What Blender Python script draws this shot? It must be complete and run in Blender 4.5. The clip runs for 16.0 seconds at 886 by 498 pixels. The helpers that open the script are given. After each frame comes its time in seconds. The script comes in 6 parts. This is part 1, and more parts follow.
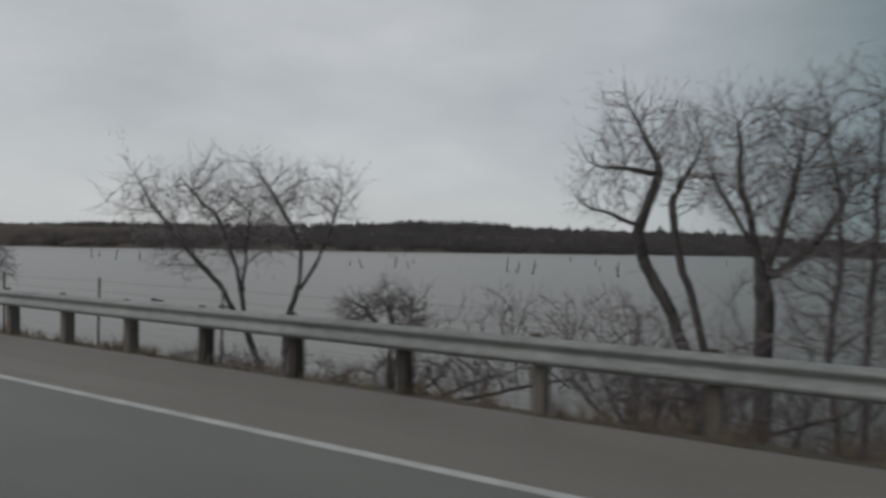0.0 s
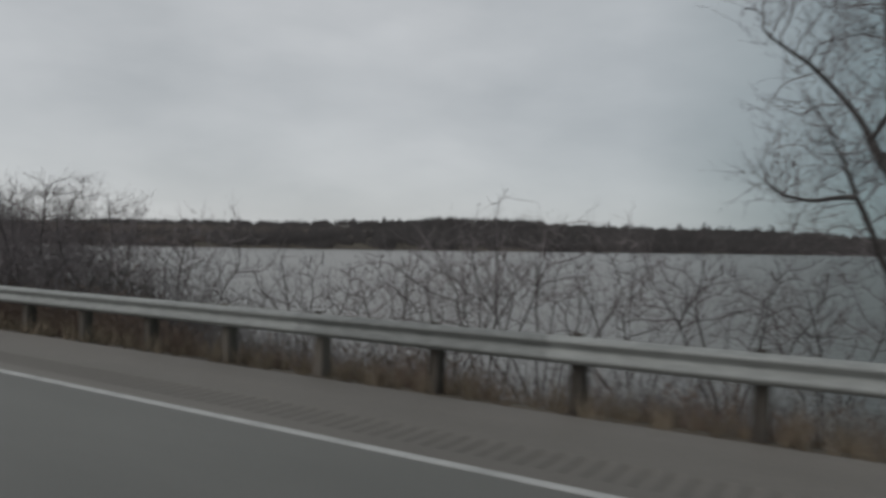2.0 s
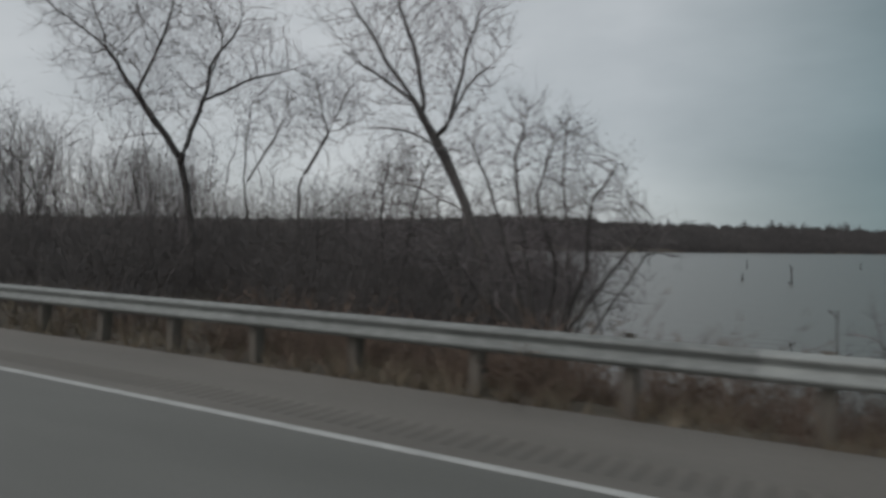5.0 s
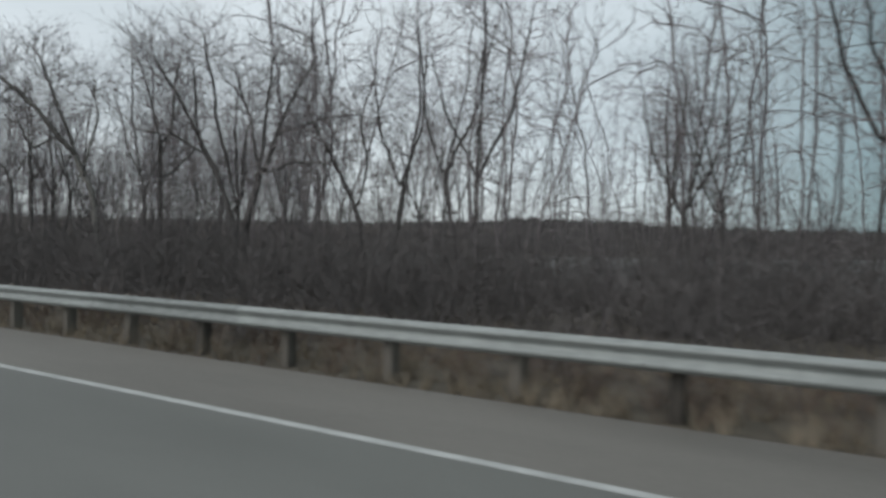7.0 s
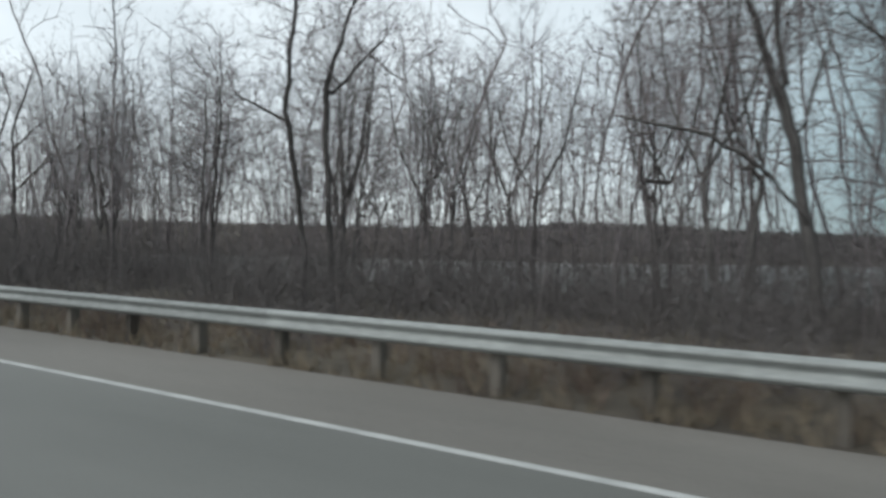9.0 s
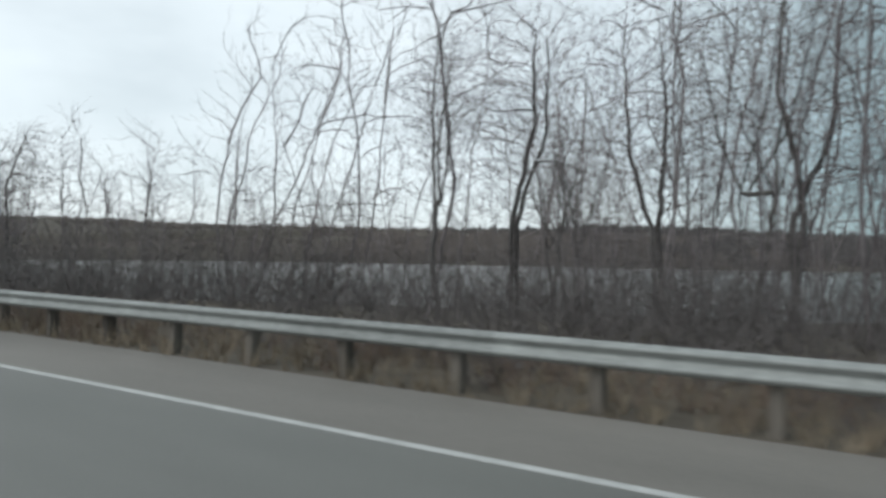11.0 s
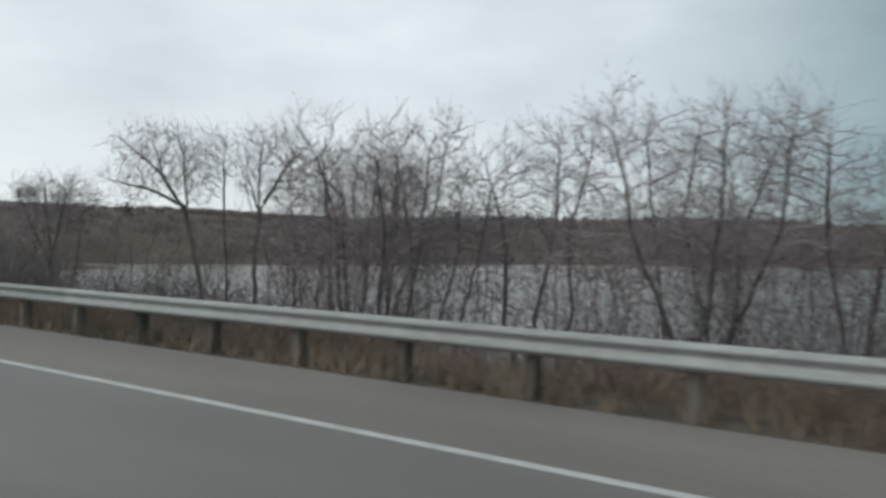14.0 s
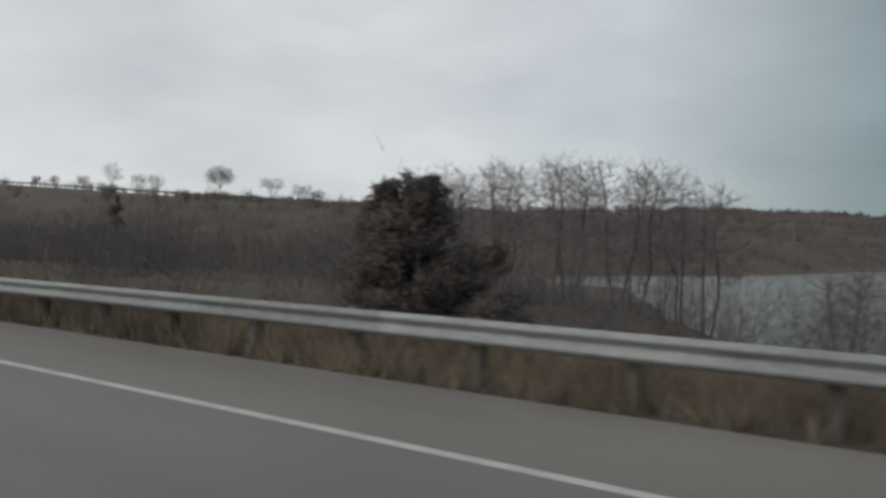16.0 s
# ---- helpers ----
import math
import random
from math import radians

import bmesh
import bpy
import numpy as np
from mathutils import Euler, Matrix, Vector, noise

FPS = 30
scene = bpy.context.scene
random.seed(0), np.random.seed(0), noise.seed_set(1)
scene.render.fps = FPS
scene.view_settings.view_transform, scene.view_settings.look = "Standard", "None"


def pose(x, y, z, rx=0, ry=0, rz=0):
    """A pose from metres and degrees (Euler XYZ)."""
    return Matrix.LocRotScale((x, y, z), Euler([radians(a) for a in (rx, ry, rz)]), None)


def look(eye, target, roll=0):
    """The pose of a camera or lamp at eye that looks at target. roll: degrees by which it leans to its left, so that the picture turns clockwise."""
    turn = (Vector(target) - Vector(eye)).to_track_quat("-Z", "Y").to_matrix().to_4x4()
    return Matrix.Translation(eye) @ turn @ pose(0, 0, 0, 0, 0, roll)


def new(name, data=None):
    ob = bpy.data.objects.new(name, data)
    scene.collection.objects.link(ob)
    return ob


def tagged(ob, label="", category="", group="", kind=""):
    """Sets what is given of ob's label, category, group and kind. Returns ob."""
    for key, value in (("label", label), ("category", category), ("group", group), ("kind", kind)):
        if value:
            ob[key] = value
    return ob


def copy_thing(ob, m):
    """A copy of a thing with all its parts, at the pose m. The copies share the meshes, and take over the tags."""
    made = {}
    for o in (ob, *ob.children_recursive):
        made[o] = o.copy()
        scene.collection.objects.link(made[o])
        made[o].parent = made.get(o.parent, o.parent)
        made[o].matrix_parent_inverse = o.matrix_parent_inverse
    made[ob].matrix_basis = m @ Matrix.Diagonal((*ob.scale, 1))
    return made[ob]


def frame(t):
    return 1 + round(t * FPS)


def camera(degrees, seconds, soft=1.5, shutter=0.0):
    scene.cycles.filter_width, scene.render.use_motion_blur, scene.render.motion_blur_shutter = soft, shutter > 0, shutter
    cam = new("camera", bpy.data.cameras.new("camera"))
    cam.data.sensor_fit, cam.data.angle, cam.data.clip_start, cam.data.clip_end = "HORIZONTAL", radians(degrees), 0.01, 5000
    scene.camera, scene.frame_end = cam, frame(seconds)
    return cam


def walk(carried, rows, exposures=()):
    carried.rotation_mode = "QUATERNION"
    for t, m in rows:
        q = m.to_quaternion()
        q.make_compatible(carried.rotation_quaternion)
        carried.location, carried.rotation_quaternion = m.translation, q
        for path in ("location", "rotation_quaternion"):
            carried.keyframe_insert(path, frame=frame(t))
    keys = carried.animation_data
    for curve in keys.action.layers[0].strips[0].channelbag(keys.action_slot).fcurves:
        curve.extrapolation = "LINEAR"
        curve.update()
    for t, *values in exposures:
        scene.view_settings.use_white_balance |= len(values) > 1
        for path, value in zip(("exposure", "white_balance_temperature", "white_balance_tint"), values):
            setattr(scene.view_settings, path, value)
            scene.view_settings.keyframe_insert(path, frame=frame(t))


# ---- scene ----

# Chainage u runs along the road in the driving direction (world -x), d is the distance to the side (world y).
SPEED = 36.3
cam = camera(63.3, 16.0, soft=3.1, shutter=0.08)

# seconds, sideways drift, heading off the road's direction, tilt, lean
DRIVE = [
    (0.0, 0.06, 57.91, -0.15, 1.07),
    (0.5, 0.02, 58.40, -0.44, 1.02),
    (1.0, -0.01, 58.18, -0.14, 1.08),
    (1.5, 0.01, 58.26, -0.54, 1.02),
    (2.0, -0.05, 57.99, -0.38, 1.07),
    (2.5, -0.09, 57.87, -0.04, 1.11),
    (3.0, -0.15, 58.06, -0.40, 1.06),
    (3.5, -0.21, 58.06, 0.13, 1.08),
    (4.0, -0.23, 58.13, -0.08, 1.06),
    (4.5, -0.15, 57.98, -0.13, 1.13),
    (5.0, -0.13, 58.40, -0.58, 1.03),
    (7.5, -0.38, 57.86, -0.03, 1.11),
    (8.0, -0.47, 57.60, 0.33, 1.14),
    (8.5, -0.37, 57.29, -0.14, 1.18),
    (9.0, -0.49, 57.31, -0.02, 1.17),
    (9.5, -0.45, 57.83, -0.17, 1.07),
    (10.0, -0.51, 57.75, 0.20, 1.11),
    (12.5, -0.54, 57.95, 0.17, 1.04),
    (13.0, -0.45, 57.48, -0.18, 1.16),
    (13.5, -0.43, 57.67, -0.15, 1.14),
    (14.0, -0.39, 57.76, -0.40, 1.07),
    (14.5, -0.32, 58.19, -0.16, 1.05),
    (15.0, -0.27, 57.73, -0.45, 1.12),
    (15.5, -0.23, 57.71, -0.47, 1.15),
    (16.0, -0.07, 58.01, -1.01, 1.10),
]


def seat(t, y, heading, tilt, lean):
    eye = Vector((-SPEED * t, y, 1.80))
    a, b = radians(heading), radians(tilt)
    way = Vector((-math.cos(a) * math.cos(b), math.sin(a) * math.cos(b), math.sin(b)))
    return look(eye, eye + way, lean)


walk(cam, [(row[0], seat(*row)) for row in DRIVE],
     exposures=[(0.0, -0.05, 6500, 10), (4.0, -0.05, 6500, 10), (5.0, 0.0, 6450, 9), (7.5, 0.64, 6200, 5), (9.0, 0.82, 6200, 5), (10.0, 0.86, 6150, 4), (13.0, 0.65, 6250, 6),
                (14.0, 0.6, 6300, 7), (15.0, 0.4, 6500, 10), (16.0, 0.3, 6500, 10)])

# ---- sky and light ----
world = bpy.data.worlds.new("overcast")
scene.world = world
world.use_nodes = True
wn, wl = world.node_tree.nodes, world.node_tree.links
wn.clear()
SUN_ELEVATION, SUN_ROTATION = radians(42), radians(200)
sky = wn.new("ShaderNodeTexSky")
sky.sky_type, sky.sun_disc = "NISHITA", False
sky.sun_elevation, sky.sun_rotation = SUN_ELEVATION, SUN_ROTATION
skyscale = wn.new("ShaderNodeMixRGB")
skyscale.blend_type, skyscale.inputs[0].default_value = "MULTIPLY", 1.0
skyscale.inputs[2].default_value = (0.09, 0.09, 0.09, 1)
wl.new(sky.outputs[0], skyscale.inputs[1])
coord = wn.new("ShaderNodeTexCoord")
squash = wn.new("ShaderNodeMapping")
squash.inputs["Scale"].default_value = (1.0, 1.0, 2.6)
wl.new(coord.outputs["Generated"], squash.inputs[0])
cloud = wn.new("ShaderNodeTexNoise")
cloud.inputs["Scale"].default_value, cloud.inputs["Detail"].default_value, cloud.inputs["Roughness"].default_value = 3.2, 5, 0.5
wl.new(squash.outputs[0], cloud.inputs[0])
tone = wn.new("ShaderNodeValToRGB")
tone.color_ramp.elements[0].position, tone.color_ramp.elements[0].color = 0.3, (0.43, 0.45, 0.462, 1)
tone.color_ramp.elements[1].position, tone.color_ramp.elements[1].color = 0.75, (0.575, 0.59, 0.6, 1)
wl.new(cloud.outputs[0], tone.inputs[0])
cover = wn.new("ShaderNodeMixRGB")
cover.inputs[0].default_value = 0.9
wl.new(skyscale.outputs[0], cover.inputs[1])
wl.new(tone.outputs[0], cover.inputs[2])
# the car window's tint, put into the sky colour: darker and teal towards RIGHT
side = wn.new("ShaderNodeVectorMath")
side.operation = "DOT_PRODUCT"
side.inputs[1].default_value = (0.848, 0.530, 0.0)
wl.new(coord.outputs["Generated"], side.inputs[0])
# tint multiplier, from none ahead to dark teal at the right
thick = wn.new("ShaderNodeValToRGB")
thick.color_ramp.elements[0].position, thick.color_ramp.elements[0].color = 0.0, (1.0, 1.0, 1.0, 1)
thick.color_ramp.elements[1].position, thick.color_ramp.elements[1].color = 0.54, (0.34, 0.43, 0.45, 1)
e_ = thick.color_ramp.elements.new(0.25)
e_.color = (0.88, 0.90, 0.91, 1)
wl.new(side.outputs["Value"], thick.inputs[0])
tinted_sky = wn.new("ShaderNodeMixRGB")
tinted_sky.blend_type, tinted_sky.inputs[0].default_value = "MULTIPLY", 1.0
wl.new(cover.outputs[0], tinted_sky.inputs[1])
wl.new(thick.outputs[0], tinted_sky.inputs[2])
glow = wn.new("ShaderNodeBackground")
glow.inputs[1].default_value = 1.05
wl.new(tinted_sky.outputs[0], glow.inputs[0])
wout = wn.new("ShaderNodeOutputWorld")
wl.new(glow.outputs[0], wout.inputs[0])

sun = new("sun", bpy.data.lights.new("sun", "SUN"))
sun.data.energy, sun.data.angle, sun.data.color = 0.6, radians(35), (1.0, 0.97, 0.93)
sun.rotation_euler = (radians(48), 0, radians(-20))

# ---- materials ----


def material(name, dark, light, scale=3.0, rough=0.9, bump=0.0, metal=0.0, fine=40.0, spec=0.3, stretch=(1, 1, 1), island=0.0, objrand=0.0):
    """Two-scale noise between two colours, with bump; variation by island or object where asked."""
    m = bpy.data.materials.new(name)
    m.use_nodes = True
    n, l = m.node_tree.nodes, m.node_tree.links
    b = n["Principled BSDF"]
    b.inputs["Roughness"].default_value, b.inputs["Metallic"].default_value = rough, metal
    b.inputs["Specular IOR Level"].default_value = spec
    tc = n.new("ShaderNodeTexCoord")
    mp = n.new("ShaderNodeMapping")
    mp.inputs["Scale"].default_value = stretch
    l.new(tc.outputs["Object"], mp.inputs[0])
    big = n.new("ShaderNodeTexNoise")
    big.inputs["Scale"].default_value, big.inputs["Detail"].default_value = scale, 4
    small = n.new("ShaderNodeTexNoise")
    small.inputs["Scale"].default_value, small.inputs["Detail"].default_value = fine, 3
    l.new(mp.outputs[0], big.inputs[0])
    l.new(mp.outputs[0], small.inputs[0])
    mix = n.new("ShaderNodeMath")
    mix.operation = "ADD"
    half = n.new("ShaderNodeMath")
    half.operation, half.inputs[1].default_value = "MULTIPLY", 0.5
    l.new(big.outputs[0], half.inputs[0])
    half2 = n.new("ShaderNodeMath")
    half2.operation, half2.inputs[1].default_value = "MULTIPLY", 0.5
    l.new(small.outputs[0], half2.inputs[0])
    l.new(half.outputs[0], mix.inputs[0])
    l.new(half2.outputs[0], mix.inputs[1])
    last = mix
    if island or objrand:
        rnd = n.new("ShaderNodeNewGeometry") if island else n.new("ShaderNodeObjectInfo")
        k = n.new("ShaderNodeMath")
        k.operation, k.inputs[1].default_value = "MULTIPLY_ADD", island or objrand
        k.inputs[2].default_value = -0.5 * (island or objrand)
        l.new(rnd.outputs["Random Per Island" if island else "Random"], k.inputs[0])
        s = n.new("ShaderNodeMath")
        l.new(mix.outputs[0], s.inputs[0])
        l.new(k.outputs[0], s.inputs[1])
        last = s
    ramp = n.new("ShaderNodeValToRGB")
    ramp.color_ramp.elements[0].position, ramp.color_ramp.elements[0].color = 0.32, (*dark, 1)
    ramp.color_ramp.elements[1].position, ramp.color_ramp.elements[1].color = 0.68, (*light, 1)
    l.new(last.outputs[0], ramp.inputs[0])
    l.new(ramp.outputs[0], b.inputs["Base Color"])
    if bump:
        bp = n.new("ShaderNodeBump")
        bp.inputs["Strength"].default_value, bp.inputs["Distance"].default_value = 0.6, bump
        l.new(small.outputs[0], bp.inputs["Height"])
        l.new(bp.outputs[0], b.inputs["Normal"])
    return m


M_ASPHALT = material("asphalt", (0.105, 0.104, 0.094), (0.172, 0.169, 0.154), 0.6, 0.62, 0.004, fine=90, spec=0.45, stretch=(0.25, 1, 1))
M_SHOULDER = material("shoulder_asphalt", (0.125, 0.114, 0.101), (0.212, 0.193, 0.172), 0.5, 0.7, 0.005, fine=70, spec=0.4, stretch=(0.3, 1, 1))
M_PAINT = material("road_paint", (0.3, 0.3, 0.29), (0.58, 0.575, 0.555), 2.0, 0.8, 0.001, fine=30)
M_SOIL = material("dead_grass_soil", (0.055, 0.045, 0.036), (0.13, 0.11, 0.085), 0.08, 0.95, 0.03, fine=1.4)
M_STEEL = material("galvanised_steel", (0.2, 0.207, 0.2), (0.36, 0.37, 0.357), 0.8, 0.62, 0.0, 0.3, fine=12, spec=0.3, stretch=(0.4, 1, 1), objrand=0.22)
M_POST = material("weathered_post", (0.06, 0.052, 0.045), (0.165, 0.146, 0.126), 3, 0.95, 0.004, fine=20, stretch=(1, 1, 0.15), objrand=0.5)
M_BARK = material("bark", (0.05, 0.045, 0.043), (0.14, 0.128, 0.122), 2, 0.95, 0.01, fine=14, stretch=(1, 1, 0.3), objrand=0.2)
M_PALEBARK = material("pale_bark", (0.09, 0.082, 0.075), (0.26, 0.245, 0.225), 1.5, 0.9, 0.006, fine=9, stretch=(1, 1, 0.5))
M_TWIG = material("twigs", (0.15, 0.13, 0.131), (0.295, 0.26, 0.26), 0.7, 0.95, fine=6, objrand=0.25)
M_BRUSH = material("brush_stems", (0.09, 0.08, 0.078), (0.168, 0.15, 0.145), 0.4, 0.95, fine=3)
M_GRASS = material("dry_grass", (0.1, 0.082, 0.06), (0.34, 0.275, 0.2), 0.12, 0.95, fine=2.5)
M_FAR = material("far_winter_woods", (0.066, 0.061, 0.061), (0.125, 0.115, 0.113), 0.02, 1.0, fine=0.25)
M_CEDAR = material("cedar_needles", (0.05, 0.044, 0.04), (0.125, 0.105, 0.094), 1.5, 0.9, fine=12, island=0.3)
M_WEED = material("dead_weed_stalks", (0.08, 0.056, 0.046), (0.25, 0.182, 0.142), 0.3, 0.95, fine=3)
M_GREEN = material("green_sign_face", (0.0, 0.13, 0.08), (0.0, 0.17, 0.105), 3, 0.45, fine=30)
M_WHITE = material("white_sign_face", (0.7, 0.72, 0.7), (0.8, 0.82, 0.8), 3, 0.45, fine=30)
M_WOODS = material("far_bank_twigs", (0.1, 0.086, 0.079), (0.2, 0.172, 0.157), 0.05, 1.0, fine=0.6)
M_HOUSE = material("pale_siding", (0.5, 0.5, 0.48), (0.66, 0.65, 0.62), 0.5, 0.8, fine=8)
M_ROOF = material("grey_roof", (0.08, 0.075, 0.07), (0.16, 0.15, 0.14), 0.5, 0.9, fine=8)
M_WIRE = material("fence_wire", (0.16, 0.15, 0.14), (0.3, 0.28, 0.26), 3, 0.6, metal=0.5, fine=30)

M_WATER = bpy.data.materials.new("flood_water")
M_WATER.use_nodes = True
n_, l_ = M_WATER.node_tree.nodes, M_WATER.node_tree.links
b_ = n_["Principled BSDF"]
b_.inputs["Base Color"].default_value = (0.128, 0.118, 0.104, 1)
b_.inputs["Roughness"].default_value, b_.inputs["IOR"].default_value = 0.28, 1.33
tc_ = n_.new("ShaderNodeTexCoord")
mp_ = n_.new("ShaderNodeMapping")
mp_.inputs["Scale"].default_value = (0.35, 1.0, 1.0)
l_.new(tc_.outputs["Object"], mp_.inputs[0])
wv_ = n_.new("ShaderNodeTexNoise")
wv_.inputs["Scale"].default_value, wv_.inputs["Detail"].default_value = 1.3, 4
l_.new(mp_.outputs[0], wv_.inputs[0])
bp_ = n_.new("ShaderNodeBump")
bp_.inputs["Strength"].default_value, bp_.inputs["Distance"].default_value = 0.6, 0.12
l_.new(wv_.outputs[0], bp_.inputs["Height"])
l_.new(bp_.outputs[0], b_.inputs["Normal"])

# ---- mesh helpers ----


def at(u, d, z=0.0):
    return Vector((-u, d, z))


def mesh_from(name, verts, faces, mat, smooth=False):
    """A mesh from arrays: verts (n, 3) and faces (m, 3 or 4)."""
    me = bpy.data.meshes.new(name)
    v, f = np.asarray(verts, dtype=np.float32), np.asarray(faces, dtype=np.int32)
    k = f.shape[1]
    me.vertices.add(len(v))
    me.vertices.foreach_set("co", v.ravel())
    me.loops.add(f.size)
    me.loops.foreach_set("vertex_index", f.ravel())
    me.polygons.add(len(f))
    me.polygons.foreach_set("loop_start", np.arange(0, f.size, k, dtype=np.int32))
    me.polygons.foreach_set("loop_total", np.full(len(f), k, dtype=np.int32))
    if smooth:
        me.polygons.foreach_set("use_smooth", np.ones(len(f), dtype=bool))
    me.update(calc_edges=True)
    me.materials.append(mat)
    return me


def under(ob, parent):
    ob.parent = parent
    return ob


def part(name, bm, mat, parent=None, label=""):
    me = bpy.data.meshes.new(name)
    bm.to_mesh(me)
    bm.free()
    me.materials.append(mat)
    ob = new(name, me)
    if parent:
        ob.parent = parent
    return tagged(ob, label) if label else ob


def box(bm, lo, hi, bevel=0.0):
    r = bmesh.ops.create_cube(bm, size=1.0)
    c, s = (Vector(lo) + Vector(hi)) / 2, Vector(hi) - Vector(lo)
    for v in r["verts"]:
        v.co = Vector((v.co.x * s.x, v.co.y * s.y, v.co.z * s.z)) + c
    if bevel:
        edges = list({e for v in r["verts"] for e in v.link_edges})
        bmesh.ops.bevel(bm, geom=edges, offset=bevel, segments=1, affect="EDGES")
    return bm


def tubes(lines, sides):
    """Tapered tubes round polylines that all have the same number of points. lines: list of (points, radii)."""
    P = np.array([a for a, _ in lines], dtype=np.float64)
    Rr = np.array([b for _, b in lines], dtype=np.float64)
    n, k, _ = P.shape
    T = np.gradient(P, axis=1)
    T /= np.linalg.norm(T, axis=2, keepdims=True) + 1e-9
    ref = np.where(np.abs(T[..., 2:3]) > 0.9, np.array([1.0, 0, 0]), np.array([0, 0, 1.0]))
    A = np.cross(T, ref)
    A /= np.linalg.norm(A, axis=2, keepdims=True) + 1e-9
    B = np.cross(T, A)
    ang = np.arange(sides) * 2 * np.pi / sides
    V = P[:, :, None, :] + Rr[:, :, None, None] * (np.cos(ang)[None, None, :, None] * A[:, :, None, :] + np.sin(ang)[None, None, :, None] * B[:, :, None, :])
    idx = np.arange(n * k * sides).reshape(n, k, sides)
    a, b = idx[:, :-1, :], idx[:, 1:, :]
    F = np.stack([a, np.roll(a, -1, 2), np.roll(b, -1, 2), b], -1).reshape(-1, 4)
    return V.reshape(-1, 3), F


def joined(sets):
    vs, fs, o = [], [], 0
    for v, f in sets:
        vs.append(v)
        fs.append(f + o)
        o += len(v)
    return np.concatenate(vs), np.concatenate(fs)


def spikes(lines):
    """One slender tapering blade for each finest twig."""
    return blades(np.array([a for a, _ in lines], dtype=np.float64), np.array([b[0] for _, b in lines]))


def blades(P, r):
    r = r[:, None]
    T = P[:, 1] - P[:, 0]
    T /= np.linalg.norm(T, axis=1, keepdims=True) + 1e-9
    j = np.arange(len(P))
    ref = np.stack([np.sin(j * 12.9898), np.cos(j * 78.233), np.sin(j * 37.719)], -1)
    A = np.cross(T, ref)
    A /= np.linalg.norm(A, axis=1, keepdims=True) + 1e-9
    V = np.stack([P[:, 0] - A * r * 1.2, P[:, 0] + A * r * 1.2, P[:, 1]], 1).reshape(-1, 3)
    return V, np.arange(len(V)).reshape(-1, 3)


def ribbons(lines):
    """Slender strips along thin twigs, each turned its own way."""
    return strips(np.array([a for a, _ in lines], dtype=np.float64), np.array([b for _, b in lines], dtype=np.float64))


def strips(P, r):
    n, k, _ = P.shape
    T = P[:, -1] - P[:, 0]
    T /= np.linalg.norm(T, axis=1, keepdims=True) + 1e-9
    j = np.arange(n)
    A = np.cross(T, np.stack([np.sin(j * 12.9898), np.cos(j * 78.233), np.sin(j * 37.719)], -1))
    A /= np.linalg.norm(A, axis=1, keepdims=True) + 1e-9
    A = A[:, None, :] * r[:, :, None] * 1.35
    V = np.stack([P - A, P + A], 2).reshape(-1, 3)
    idx = np.arange(n * k * 2).reshape(n, k, 2)
    a, b, c, d = idx[:, :-1, 0], idx[:, :-1, 1], idx[:, 1:, 1], idx[:, 1:, 0]
    return V, np.concatenate([np.stack([a, b, c], -1).reshape(-1, 3), np.stack([a, c, d], -1).reshape(-1, 3)])


def sticks(lines, sides, fine=0.014):
    """Triangles for branches of all lengths: tubes, strips for thin ones and blades for the finest."""
    groups = {}
    for ln in lines:
        groups.setdefault((len(ln[0]), ln[1][0] < fine), []).append(ln)
    sets = []
    for (k, thin), g in groups.items():
        if k == 2:
            sets.append(spikes(g))
        elif thin:
            sets.append(ribbons(g))
        else:
            v, f = tubes(g, sides)
            sets.append((v, np.concatenate([f[:, [0, 1, 2]], f[:, [0, 2, 3]]])))
    return joined(sets)


def by_length(lines, sides):
    groups = {}
    for ln in lines:
        groups.setdefault(len(ln[0]), []).append(ln)
    return [tubes(g, sides) for g in groups.values()]

# ---- ground, water, road ----
WATER = -2.4


def smooth(x, a, b):
    t = np.clip((np.asarray(x, dtype=float) - a) / (b - a), 0, 1)
    return t * t * (3 - 2 * t)


BANK_U = (-400, 180, 192, 200, 207, 225, 380, 425, 455, 480, 572, 584, 592, 600, 4000)
BANK_D = (12, 12, 17, 44, 60, 64, 66, 40, 22, 15, 16, 26, 42, 60, 60)
FAR_U = (-4000, 0, 100, 250, 350, 430, 480, 530, 560, 576, 592, 604, 618, 623, 627, 4000)
FAR_D = (1000, 960, 900, 600, 340, 250, 215, 190, 172, 145, 104, 86, 79, 70, 20, 20)


